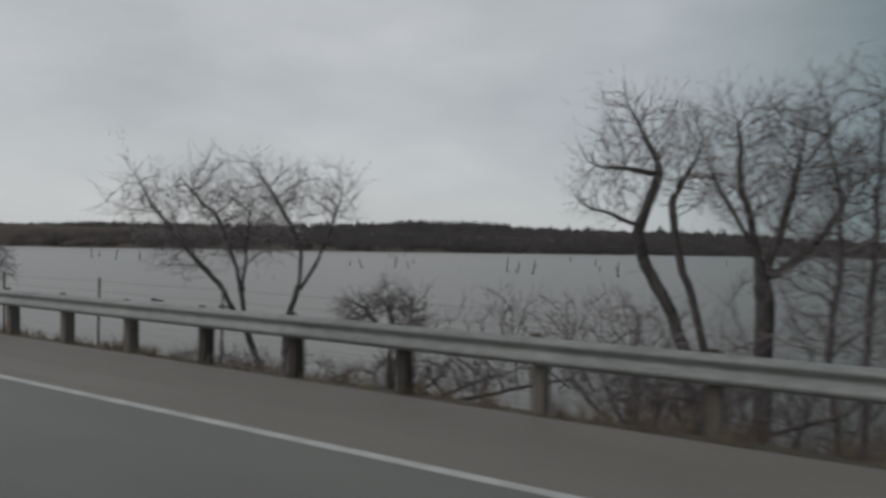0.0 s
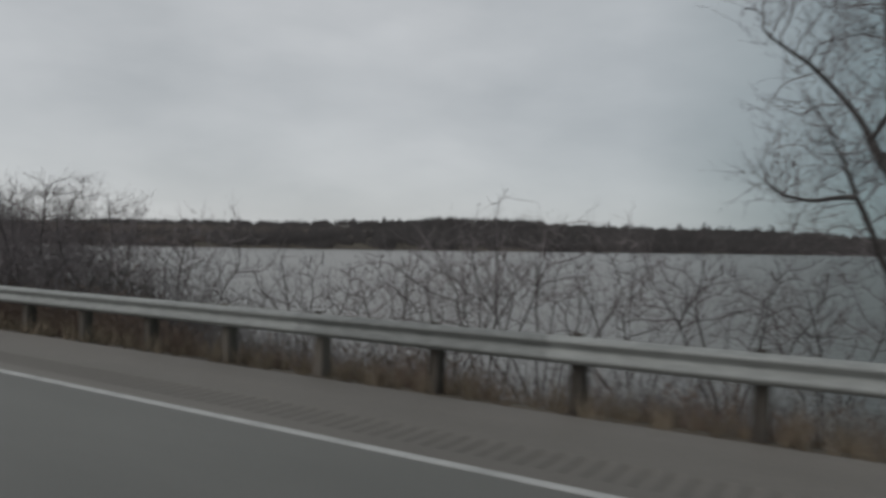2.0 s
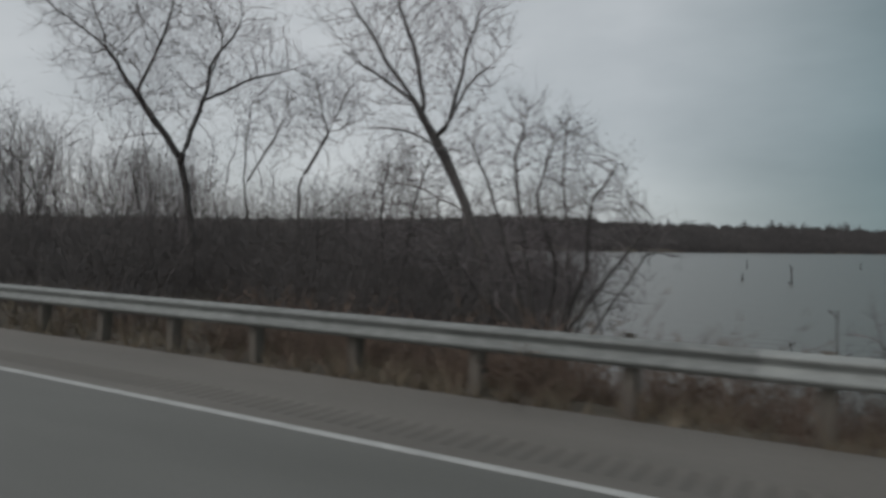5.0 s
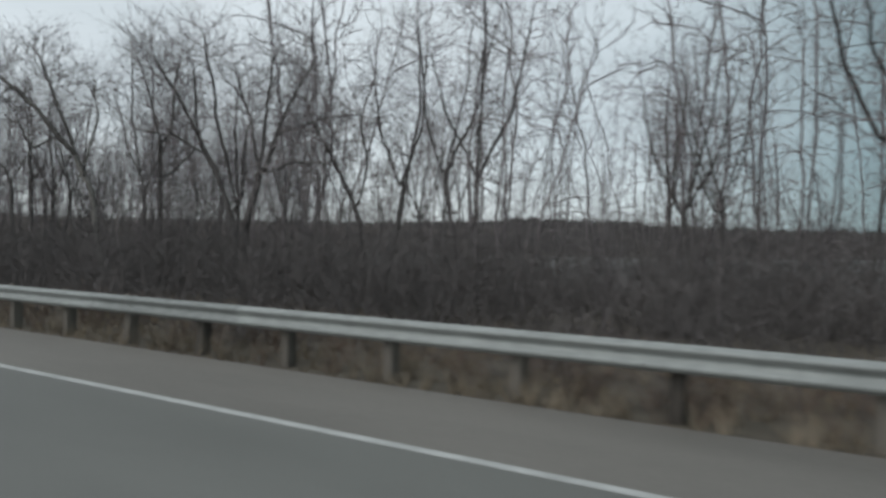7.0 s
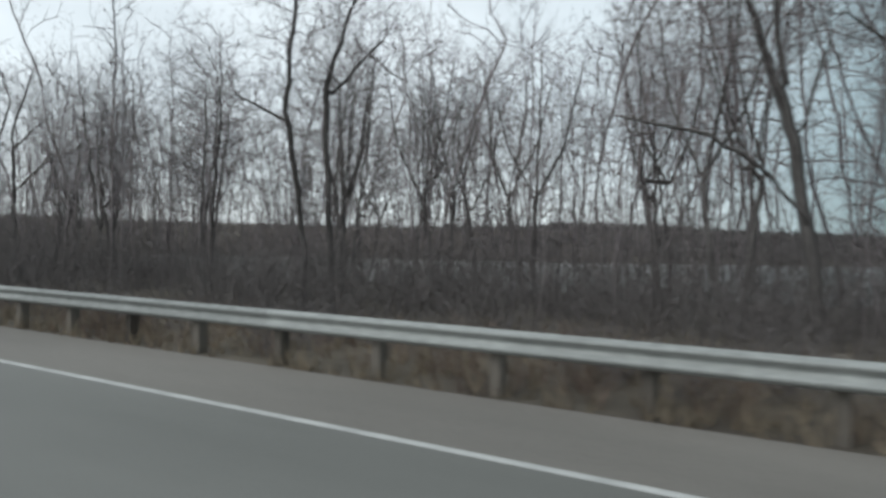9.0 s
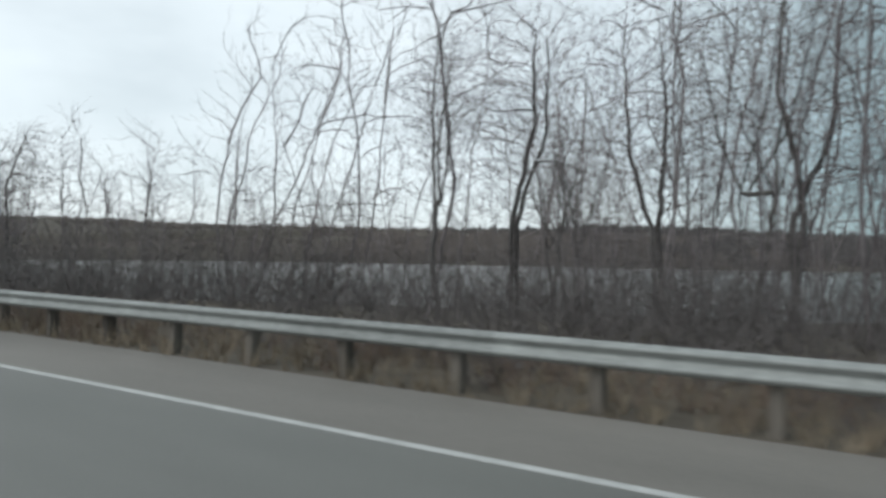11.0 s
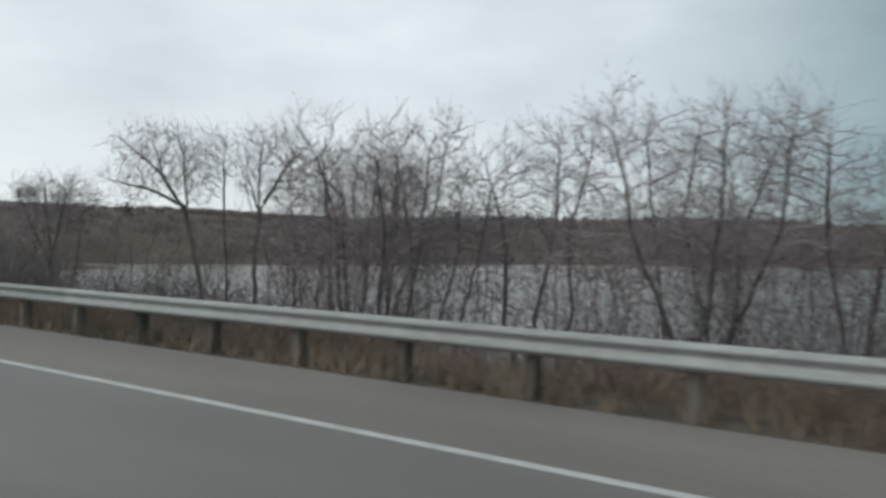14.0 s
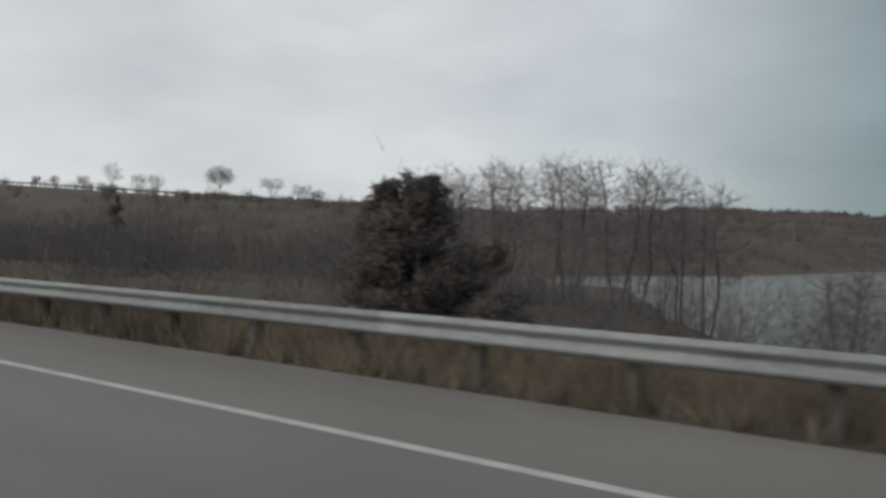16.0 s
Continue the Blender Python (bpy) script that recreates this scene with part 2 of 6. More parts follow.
def height(u, d):
    """The lie of the land: road bench, bank, lake bed, far shore, the hill at the lake's end."""
    u, d = np.asarray(u, dtype=float), np.asarray(d, dtype=float)
    bank = np.interp(u, BANK_U, BANK_D)
    far = np.interp(u, FAR_U, FAR_D)
    wob = np.sin(u * 0.21 + 1.3) + 0.7 * np.sin(u * 0.53 + d * 0.3) + 0.6 * np.sin(d * 0.37 + u * 0.11)
    near = -0.06 - np.minimum(np.clip(d - 7.3, 0, None) / (bank - 7.3), 1) ** 1.7 * 2.34 - np.clip(d - bank, 0, None) * 0.14
    near = np.maximum(near, -4.5) + 0.08 * wob * smooth(d, 8, 11)
    inland = d - far
    beyond = WATER + np.minimum(inland * 0.09, 1.2 + inland * 0.055)
    cap = 10 + 34 * smooth(d, 1000, 1250) * (0.35 + 0.65 * smooth(u, 250, 950)) + 3 * np.sin(u * 0.004)
    beyond = np.minimum(np.clip(beyond, -4.5, None), cap) + 0.25 * wob
    z = np.where(inland > -40, np.maximum(near, beyond), near)
    crest = np.clip(6.7 + 0.058 * (u - 666), -1, 20)
    shape = smooth(d, 30, 93) * smooth(u, 596, 640)
    z = np.maximum(z, shape * (crest + 1.2) - 1.2 - 8 * (1 - smooth(u, 590, 615)) - 5 * (1 - smooth(d, 72, 82)) * (1 - smooth(u, 612, 628)))
    z = np.where((u > 606) & (d < 60), np.maximum(z, -0.12 - 1.1 * smooth(d, 7.6, 18)), z)
    return np.where(d < 7.3, -0.12, z)


def axis(*runs):
    vals = []
    for a, b, step in runs:
        vals += list(np.arange(a, b, step))
    return np.array(vals + [runs[-1][1]])


gu = axis((-4500, -600, 300), (-600, -40, 40), (-40, 760, 2.5), (760, 1500, 20), (1500, 4500, 100))
gd = axis((-4500, -300, 300), (-300, -10, 40), (-10, 7, 4), (7, 7.6, 0.3), (7.6, 18, 0.7), (18, 70, 3), (70, 300, 8), (300, 1400, 30), (1400, 4500, 250))
U, Dd = np.meshgrid(gu, gd, indexing="ij")
Z = height(U, Dd)
gv = np.stack([-U, Dd, Z], -1).reshape(-1, 3)
gi = np.arange(U.size).reshape(U.shape)
gf = np.stack([gi[:-1, :-1], gi[:-1, 1:], gi[1:, 1:], gi[1:, :-1]], -1).reshape(-1, 4)
ground = new("ground", mesh_from("ground", gv, gf, M_SOIL, True))
tagged(ground, "brown winter ground with dead grass sloping to the water", "ground", kind="structure")

water = new("water", mesh_from("water", [(4500, 8.5, WATER), (-4500, 8.5, WATER), (-4500, 1500, WATER), (4500, 1500, WATER)], [(3, 2, 1, 0)], M_WATER))
tagged(water, "grey flood water rippled by wind under overcast sky", "lake", kind="structure")

U0, U1 = -60, 760


def strip(name, d0, d1, z0, z1, mat):
    bm = box(bmesh.new(), (-U1, d0, z0), (-U0, d1, z1))
    return part(name, bm, mat)


road = strip("road", -3.6, 4.95, -0.14, 0.0, M_ASPHALT)
tagged(road, "worn grey asphalt driving lanes of a highway", "road", kind="structure")
EDGE = strip("edge_line", 4.91, 5.03, -0.004, 0.005, M_PAINT)
tagged(EDGE, "worn solid white edge line painted on the asphalt", "road marking", kind="structure")
shoulder = strip("shoulder", 5.86, 7.16, -0.14, -0.003, M_SHOULDER)
tagged(shoulder, "brownish grey paved highway shoulder beside the guardrail", "shoulder", kind="structure")
strip_in = strip("shoulder_inner", 4.953, 5.3, -0.14, -0.003, M_SHOULDER)
tagged(strip_in, "narrow paved strip between edge line and rumble grooves", "shoulder", kind="structure")

# rumble grooves: a band whose surface dips every 0.3 m
ru, rz = [U0], [0.0]
u = U0
while u < U1:
    cut = 6 < u < 206 or 543 < u < 558
    for off, dz in ((0.03, 0.0), (0.05, -0.02), (0.08, -0.028), (0.11, -0.02), (0.13, 0.0)):
        ru.append(u + off)
        rz.append(dz if cut else 0.0)
    u += 0.19 if cut else 6.0
ru.append(U1), rz.append(0.0)
ru, rz = np.array(ru), np.array(rz)
across = ((5.3, 0.0), (5.36, 1.0), (5.78, 1.0), (5.86, 0.0))
rv = np.concatenate([np.stack([-ru, np.full_like(ru, d), rz * deep - 0.003], -1) for d, deep in across])
k_ = len(ru)
i_ = np.concatenate([np.arange(k_ - 1) + k_ * r for r in range(3)])
rumble = new("rumble_strip", mesh_from("rumble_strip", rv, np.stack([i_ + 1, i_, i_ + k_, i_ + k_ + 1], -1), M_SHOULDER))
tagged(rumble, "milled rumble grooves in the paved shoulder", "rumble strip", kind="structure")

# ---- bare trees ----
RIGHT = Vector((0.848, 0.530, 0))
AWAY = Vector((-0.530, 0.848, 0))
UP = Vector((0, 0, 1))


class Habit:
    def __init__(self, kids, ratio, angle, up, wiggle, clear=0.3, tip=0.25, segs=(7, 5, 4, 2, 1), thin=0.0065, dome=0.0):
        self.kids, self.ratio, self.angle, self.up, self.wiggle = kids, ratio, angle, up, wiggle
        self.clear, self.tip, self.segs, self.thin, self.dome = clear, tip, segs, thin, dome


BRUSH = Habit((5, 5), (0.62, 0.58), (38, 44), (0.03, 0.01), (0.14, 0.1), clear=0.1, segs=(2, 1, 1), thin=0.008)
STUB = Habit((2, 2), (0.2, 0.4), (45, 40), (0, 0), (0.06, 0.1), tip=0.75, segs=(5, 3, 2), thin=0.05)
BROKEN = Habit((3, 2), (0.15, 0.4), (45, 40), (0, 0), (0.06, 0.1), segs=(5, 3, 2), thin=0.02)


def turned(d, angle, spin):
    side = d.cross(UP) if abs(d.z) < 0.95 else d.cross(Vector((1, 0, 0)))
    side.normalize()
    other = d.cross(side)
    s = side * math.cos(spin) + other * math.sin(spin)
    return (d * math.cos(angle) + s * math.sin(angle)).normalized()


def sprout(rng, out, pts, dirs, radii, length, level, habit):
    if level >= len(habit.kids):
        return
    n, k = len(pts) - 1, habit.kids[level]
    spin = rng.random() * 6.28
    for i in range(k):
        f = habit.clear + (1 - habit.clear) * (i + rng.random()) / k
        f = min(f, 0.97)
        j = min(int(f * n), n - 1)
        w = f * n - j
        p = pts[j].lerp(pts[j + 1], w)
        r = radii[j] * (1 - w) + radii[j + 1] * w
        spin += 2.4 + rng.uniform(-0.5, 0.5)
        d = turned(dirs[j], radians(habit.angle[level] * rng.uniform(0.65, 1.3)), spin)
        grow = 1.15 - 0.65 * f + habit.dome * f * (1.0 if level == 0 else 0.5)
        limb(rng, out, p, d, length * habit.ratio[level] * grow * rng.uniform(0.7, 1.25), r * rng.uniform(0.55, 0.78), level + 1, habit)


def limb(rng, out, p, d, length, r, level, habit):
    n = habit.segs[level]
    pts, dirs = [p], [d]
    up, wig = habit.up[min(level, len(habit.up) - 1)], habit.wiggle[min(level, len(habit.wiggle) - 1)]
    for i in range(n):
        d = (d + Vector((rng.gauss(0, wig), rng.gauss(0, wig), rng.gauss(0, wig))) + UP * up).normalized()
        p = p + d * (length / n)
        pts.append(p)
        dirs.append(d)
    r = max(r, habit.thin)
    radii = [max(r * (1 - (1 - habit.tip) * i / n), habit.thin * 0.8) for i in range(n + 1)]
    out.setdefault(level, []).append((pts, radii))
    sprout(rng, out, pts, dirs, radii, length, level, habit)


def stem(rng, out, foot, lean0, lean1, depth, length, r, habit, start=None):
    """A main stem that leans lean0 degrees at its foot and lean1 at its top, towards RIGHT where positive."""
    n = habit.segs[0]
    p = RIGHT * foot + AWAY * rng.uniform(-0.15, 0.15) - UP * 0.3
    if start is not None:
        p = start
    pts, dirs = [p], []
    for i in range(n):
        a = radians(lean0 + (lean1 - lean0) * (i / max(n - 1, 1)) + rng.gauss(0, 3.5))
        b = radians(depth + rng.gauss(0, 4))
        d = (RIGHT * math.sin(a) + AWAY * math.sin(b) + UP * math.cos(a)).normalized()
        dirs.append(d)
        p = p + d * (length / n)
        pts.append(p)
    radii = [max(r * (1 - (1 - habit.tip * 0.6) * i / n), habit.thin) for i in range(n + 1)]
    radii[0] *= 1.25 if start is None else 1.0
    out.setdefault(0, []).append((pts, radii))
    sprout(rng, out, pts, dirs, radii, length, 0, habit)


def skeleton(seed, stems, habit):
    rng = random.Random(seed)
    out = {}
    for foot, lean0, lean1, depth, length, r, *fork in stems:
        start = None
        if fork:  # springs from the first stem at this share of its length
            pts = out[0][0][0]
            j = fork[0] * (len(pts) - 1)
            start = pts[int(j)].lerp(pts[int(j) + 1], j - int(j))
        stem(rng, out, foot, lean0, lean1, depth, length, r, habit, start)
    return out


def rounded(out):
    """Trims stray twigs and draws long tips in a little, so that the crown ends in a ragged dome."""
    tips = np.array([pts[-1][:] for lines in out.values() for pts, _ in lines])
    cx, cy = float(np.median(tips[:, 0])), float(np.median(tips[:, 1]))
    top = float(np.percentile(tips[:, 2], 90))
    cz = top * 0.45
    side = float(np.percentile(np.hypot(tips[:, 0] - cx, tips[:, 1] - cy), 85))
    rise = max(top - cz, 0.01)

    def reach(q):
        return math.sqrt(((q[0] - cx) / side) ** 2 + ((q[1] - cy) / side) ** 2 + ((q[2] - cz) / rise) ** 2)

    def pull(q):
        r = reach(q)
        if r <= 0.9 or q[2] < cz * 0.5:
            return q
        k = (0.9 + 0.6 * (1 - math.exp((0.9 - r) / 0.6))) / r
        return Vector((cx + (q[0] - cx) * k, cy + (q[1] - cy) * k, cz + (q[2] - cz) * k))

    return {lv: [([pull(q) for q in pts], radii) for pts, radii in lines if lv < 2 or reach(pts[0]) < 1.22] for lv, lines in out.items()}


def tree_parts(seed, stems, habit, bark, twig, base, tall=None):
    out = skeleton(seed, stems, habit)
    if tall:
        out = rounded(out)
        k = tall * 1.02 / max(pts[-1].z for lines in out.values() for pts, _ in lines)
        out = {lv: [([q * k for q in pts], radii) for pts, radii in lines] for lv, lines in out.items()}
    thick = out.get(0, []) + out.get(1, [])
    fine = [b for lv, lines in out.items() if lv > 1 for b in lines]
    v, f = joined(by_length(thick, 5))
    under(new("trunk", mesh_from("trunk", v, f, bark, True)), base)
    v, f = sticks(fine, 3)
    under(new("crown", mesh_from("crown", v, f, twig)), base)
    return base


def grow(seed, stems, lobes, tall, r, thin=0.005, points=420, up=0.28, deep=0.8, fineness=0.022, sprigs=1.7):
    """A bare tree that reaches for points scattered in the lobes of its crown. In metres from the foot, x towards RIGHT, z up:
    stems are lists of (x, z) or (x, z, depth); lobes are (x, z, half width, half height)."""
    rng = np.random.RandomState(seed)
    twig_r, thin = thin * 1.15, thin * 1.6
    step = max(tall * fineness, 0.07)
    pos, par, way = [], [], []
    for stem_ in stems:
        c = np.array([(q[0], q[2] if len(q) > 2 else 0.0, q[1]) for q in stem_], dtype=float)
        c[1:, 1] += np.cumsum(rng.normal(0, 0.025 * tall, len(c) - 1))
        n = max(int(np.linalg.norm(np.diff(c, axis=0), axis=1).sum() / step), 2)
        k, f = np.arange(len(c)), np.linspace(0, len(c) - 1, n + 1)
        pts = np.stack([np.interp(f, k, c[:, j]) for j in range(3)], -1)
        kink = rng.normal(0, 0.2 * step, (n + 1, 3))
        kink[0] = 0
        pts = pts + kink
        for _ in range(2):
            pts[1:-1] = (pts[:-2] + 2 * pts[1:-1] + pts[2:]) / 4
        pts[1:] += rng.normal(0, 0.04 * step, (n, 3))
        last = -1
        if pos and pts[0, 2] > 0.25:
            last = int(np.argmin(((np.array(pos) - pts[0]) ** 2).sum(1)))
            pts = pts[1:]
        for q in pts:
            d = q - pos[last] if last >= 0 else np.array([0, 0, 1.0])
            pos.append(q)
            par.append(last)
            way.append(d / (np.linalg.norm(d) + 1e-9))
            last = len(pos) - 1
    size = np.array([lb[2] * lb[3] for lb in lobes]) ** 0.85
    A = []
    for lb, share in zip(lobes, size / size.sum()):
        n = max(int(points * 1.6 * share), 14)
        v = rng.normal(0, 1, (n, 3))
        v *= (rng.uniform(0, 1, (n, 1)) ** 0.42) / np.linalg.norm(v, axis=1, keepdims=True)
        A.append(np.array([lb[0], 0, lb[1]]) + v * np.array([lb[2], deep * lb[2], lb[3]]))
    A = np.concatenate(A)
    A = A[A[:, 2] > 0.04 * tall]
    P, W = np.array(pos), np.array(way)
    best, own, fresh = np.full(len(A), 1e9), np.zeros(len(A), int), np.arange(len(P))
    par, kids = list(par), np.zeros(len(P), int)
    for _ in range(90):
        D = np.linalg.norm(A[:, None] - P[fresh][None], axis=2)
        j = D.argmin(1)
        d = D[np.arange(len(A)), j]
        near = d < best
        best[near], own[near] = d[near], fresh[j[near]]
        live = best > step * 1.05
        A, best, own = A[live], best[live], own[live]
        if not len(A):
            break
        pull = np.zeros_like(P)
        v = A - P[own]
        np.add.at(pull, own, v / np.linalg.norm(v, axis=1, keepdims=True))
        src = np.unique(own)
        src = src[kids[src] < 4]
        if not len(src):
            break
        g = pull[src]
        g = g / (np.linalg.norm(g, axis=1, keepdims=True) + 1e-9) + 0.5 * W[src] + rng.normal(0, 0.2, (len(src), 3)) + np.array([0, 0, up])
        g /= np.linalg.norm(g, axis=1, keepdims=True)
        fresh = np.arange(len(P), len(P) + len(src))
        P, W = np.concatenate([P, P[src] + g * step]), np.concatenate([W, g])
        kids[src] += 1
        kids = np.concatenate([kids, np.zeros(len(src), int)])
        par += list(src)
    n = len(P)
    child = [[] for _ in range(n)]
    for i, q in enumerate(par):
        if q >= 0:
            child[q].append(i)
    tips = sum(1 for c in child if not c)
    e = max(math.log(max(tips, 3)) / math.log(r / thin), 1.2)
    area = np.zeros(n)
    for i in range(n - 1, -1, -1):
        area[i] = area[i] or thin ** e
        if par[i] >= 0:
            area[par[i]] += area[i]
    rad = area ** (1 / e)
    rad = thin + (rad - thin) * (r - thin) / max(float(rad.max()) - thin, 1e-6)
    thick, fine = [], []
    starts = [(i, -1) for i, q in enumerate(par) if q < 0]
    root = np.arange(n)
    for i in range(n):
        if par[i] >= 0:
            root[i] = root[par[i]]
    while starts:
        i, before = starts.pop()
        chain = [before, i] if before >= 0 else [i]
        while child[i]:
            c = sorted(child[i], key=lambda k: -rad[k])
            starts += [(k, i) for k in c[1:]]
            i = c[0]
            chain.append(i)
        rr = [min(rad[k], rad[chain[1]]) for k in chain] if before >= 0 else [rad[k] for k in chain]
        for a in range(0, len(chain) - 1, 6):
            b = chain[a:a + 7]
            (thick if rr[a] > min(4 * thin, 0.5 * r) else fine).append((P[b], rr[a:a + 7], root[b[-1]]))
    turn = np.array([RIGHT[:], AWAY[:], UP[:]])
    # twigs along all the slender wood, each with its own finer spray
    src = np.nonzero((rad < max(4 * thin, 0.3 * r)) & (P[:, 2] > 0.12 * tall))[0]
    src = np.repeat(src, 1 + (rng.uniform(0, 1, len(src)) < sprigs - 1))
    n = len(src)
    d = W[src] + rng.normal(0, 0.55, (n, 3)) + np.array([0, 0, up + 0.2])
    d /= np.linalg.norm(d, axis=1, keepdims=True)
    long = (tall ** 0.7 * rng.uniform(0.05, 0.17, n))[:, None]
    bend = d + rng.normal(0, 0.22, (n, 3)) + np.array([0, 0, 0.12])
    A0, A1 = P[src], P[src] + d * long * 0.5
    A2 = A1 + bend * long * 0.5
    B = []
    for f in (0.35, 0.65, 0.95):
        o = A0 + (A1 - A0) * min(2 * f, 1) + (A2 - A1) * max(2 * f - 1, 0)
        g = d + rng.normal(0, 0.5, (n, 3)) + np.array([0, 0, 0.2])
        g *= long * rng.uniform(0.25, 0.65, (n, 1)) / np.linalg.norm(g, axis=1, keepdims=True)
        B.append(np.stack([o, o + g], 1))
    spray = np.concatenate(B)
    sprig = np.stack([A0, A2], 1)
    twigs = joined([blades(sprig @ turn, np.full(n, twig_r * 1.1)), blades(spray @ turn, np.full(len(spray), twig_r * 0.85))])
    return [(p @ turn, q, k) for p, q, k in thick], [(p @ turn, q) for p, q, k in fine], twigs


def grown(name, label, category, u, d, seed, stems, lobes, r=0.15, group="", bark=None, twig=None, spin=0.0, **how):
    base = new(name)
    base.location = at(u, d, float(height(u, d)))
    base.rotation_euler = (0, 0, spin)
    tall = max(lb[1] + lb[3] for lb in lobes)
    lo, hi = min(lb[0] - lb[2] for lb in lobes), max(lb[0] + lb[2] for lb in lobes)
    foot = min(lb[1] - lb[3] for lb in lobes)
    if len(lobes) > 3:  # the inside of the crown
        lobes = lobes + [((lo + hi) / 2, (foot + tall) / 2, 0.4 * (hi - lo), 0.4 * (tall - foot))]
    stems = [[(q[0], q[1] - 0.3, *q[2:]) if k == 0 and q[1] < 0.2 else q for k, q in enumerate(st)] for st in stems]
    thick, fine, twigs = grow(seed, stems, lobes, tall, r * (0.7 if tall < 8 else 0.85), **how)
    for k in sorted({q[2] for q in thick}):
        v, f = joined(by_length([q[:2] for q in thick if q[2] == k], 4))
        under(new("trunk", mesh_from("trunk", v, f, bark or M_BARK, True)), base)
    v, f = joined([sticks(fine, 3), twigs] if fine else [twigs])
    under(new("crown", mesh_from("crown", v, f, twig or M_TWIG)), base)
    return tagged(base, label, category, group)


def plant(name, label, category, u, d, seed, stems, habit, bark=None, group="", twig=None, spin=0.0, top=None):
    base = new(name)
    base.location = at(u, d, float(height(u, d)))
    base.rotation_euler = (0, 0, spin)
    tree_parts(seed, stems, habit, bark or M_BARK, twig or M_TWIG, base, top - base.location.z if top is not None else None)
    return tagged(base, label, category, group)


def fan(seed, count, spread, length, r, lean=0.0):
    """Stems that fan out from one stool."""
    rng = random.Random(seed)
    rows = []
    for i in range(count):
        a = lean + spread * (2 * (i + 0.5) / count - 1) + rng.uniform(-6, 6)
        rows.append((0.05 * (i - count / 2), a * 0.7, a * 1.05, rng.uniform(-22, 22), length * rng.uniform(0.75, 1.05), r * rng.uniform(0.7, 1.1)))
    return rows


def vase(seed, count, spread, tall, lean=0.0):
    """Stems and lobes of a many-stemmed shrub."""
    rng = random.Random(seed)
    stems, lobes = [], []
    for i in range(count):
        a = radians(lean + spread * (2 * (i + 0.5) / count - 1) + rng.uniform(-7, 7))
        y = rng.uniform(-0.25, 0.25) * tall
        h = tall * rng.uniform(0.5, 0.68)
        x0 = 0.05 * (i - count / 2)
        stems.append([(x0, 0), (x0 + 0.4 * h * math.tan(a) * 0.8, 0.42 * h, 0.4 * y), (x0 + h * math.tan(a) * rng.uniform(0.85, 1.1), h, y)])
        w = tall * rng.uniform(0.17, 0.26)
        lobes.append((x0 + h * math.tan(a) * 1.15, min(h * 1.15, tall * 0.8), w, min(tall * 0.3, tall - min(h * 1.15, tall * 0.8))))
    return stems, lobes


def bush(u, d, top, seed, count=8, spread=42, label="leafless multi-stemmed willow shrub standing in flood water", r=0.04, lean=0):
    tall = top - float(height(u, d))
    stems, lobes = vase(seed, min(count, 6), min(spread, 50), tall, lean)
    return grown("shrub", label, "shrub", u, d, seed, stems, lobes, r, "lakeside shrubs", points=150, thin=0.0042, fineness=0.034, sprigs=1.4)


def slim_tree(u, d, top, seed, count=1, lean=0.0, label="slender leafless young tree at the water's edge", bark=None, wide=0.22, thin=0.0048, group="lakeside trees", points=150):
    """A young tree with one to four upright stems and a narrow, uneven crown."""
    tall = top - float(height(u, d))
    rng = random.Random(seed)
    stems, lobes = [], []
    for i in range(count):
        a = radians(lean + 9 * (i - (count - 1) / 2) + rng.uniform(-6, 6))
        x0, h, y = 0.3 * (i - (count - 1) / 2), tall * rng.uniform(0.8, 0.95), rng.uniform(-0.08, 0.08) * tall
        x1 = x0 + h * math.tan(a)
        bow = rng.uniform(-0.05, 0.05) * tall
        stems.append([(x0, 0), (x0 + 0.33 * (x1 - x0) + bow, h * 0.33, y * 0.3), (x0 + 0.66 * (x1 - x0) - bow * 0.6, h * 0.66, y * 0.7), (x1, h, y)])
        for f in (0.45, 0.64, 0.84):
            w = tall * wide * (1.25 - 0.6 * f) * rng.uniform(0.7, 1.25)
            z = tall * f * rng.uniform(0.95, 1.05)
            lobes.append((x0 + (x1 - x0) * f + rng.uniform(-0.1, 0.1) * tall, z, w, min(tall * 0.2, tall - z)))
    return grown("bare_tree", label, "tree", u, d, seed, stems, lobes, 0.009 * tall + 0.015, group, bark, points=points * count, thin=thin)


# -- open stretch, in driving order --
grown("bare_tree", "low forked leafless tree on the bank behind the guardrail", "tree", 11.4, 11.1, 901,
      [[(0.0, 0), (0.0, 0.6), (-0.4, 1.7), (-0.9, 2.6), (-1.8, 3.5), (-2.6, 4.5), (-3.1, 5.4)], [(0.0, 0), (0.0, 0.6), (-0.5, 1.9), (-0.7, 3.0), (-1.1, 4.1), (-1.9, 4.9)], [(0.3, 0), (0.4, 0.6), (0.4, 1.8), (0.7, 2.7), (0.8, 3.5), (0.2, 4.6), (-0.3, 5.3)], [(0.3, 0), (0.4, 0.6), (0.6, 2.3), (1.2, 3.4), (1.7, 4.7)], [(-0.5, 2.5), (-0.4, 3.5), (-0.3, 4.3)]],
      [(-2.5, 4.3, 0.9, 0.8), (-1.3, 4.6, 0.7, 0.7), (0.3, 4.7, 0.7, 0.7), (1.4, 4.5, 0.7, 0.7), (-0.3, 4.0, 0.7, 0.5), (-1.7, 3.2, 0.7, 0.5)], 0.1, "lakeside trees", thin=0.004, up=0.3)
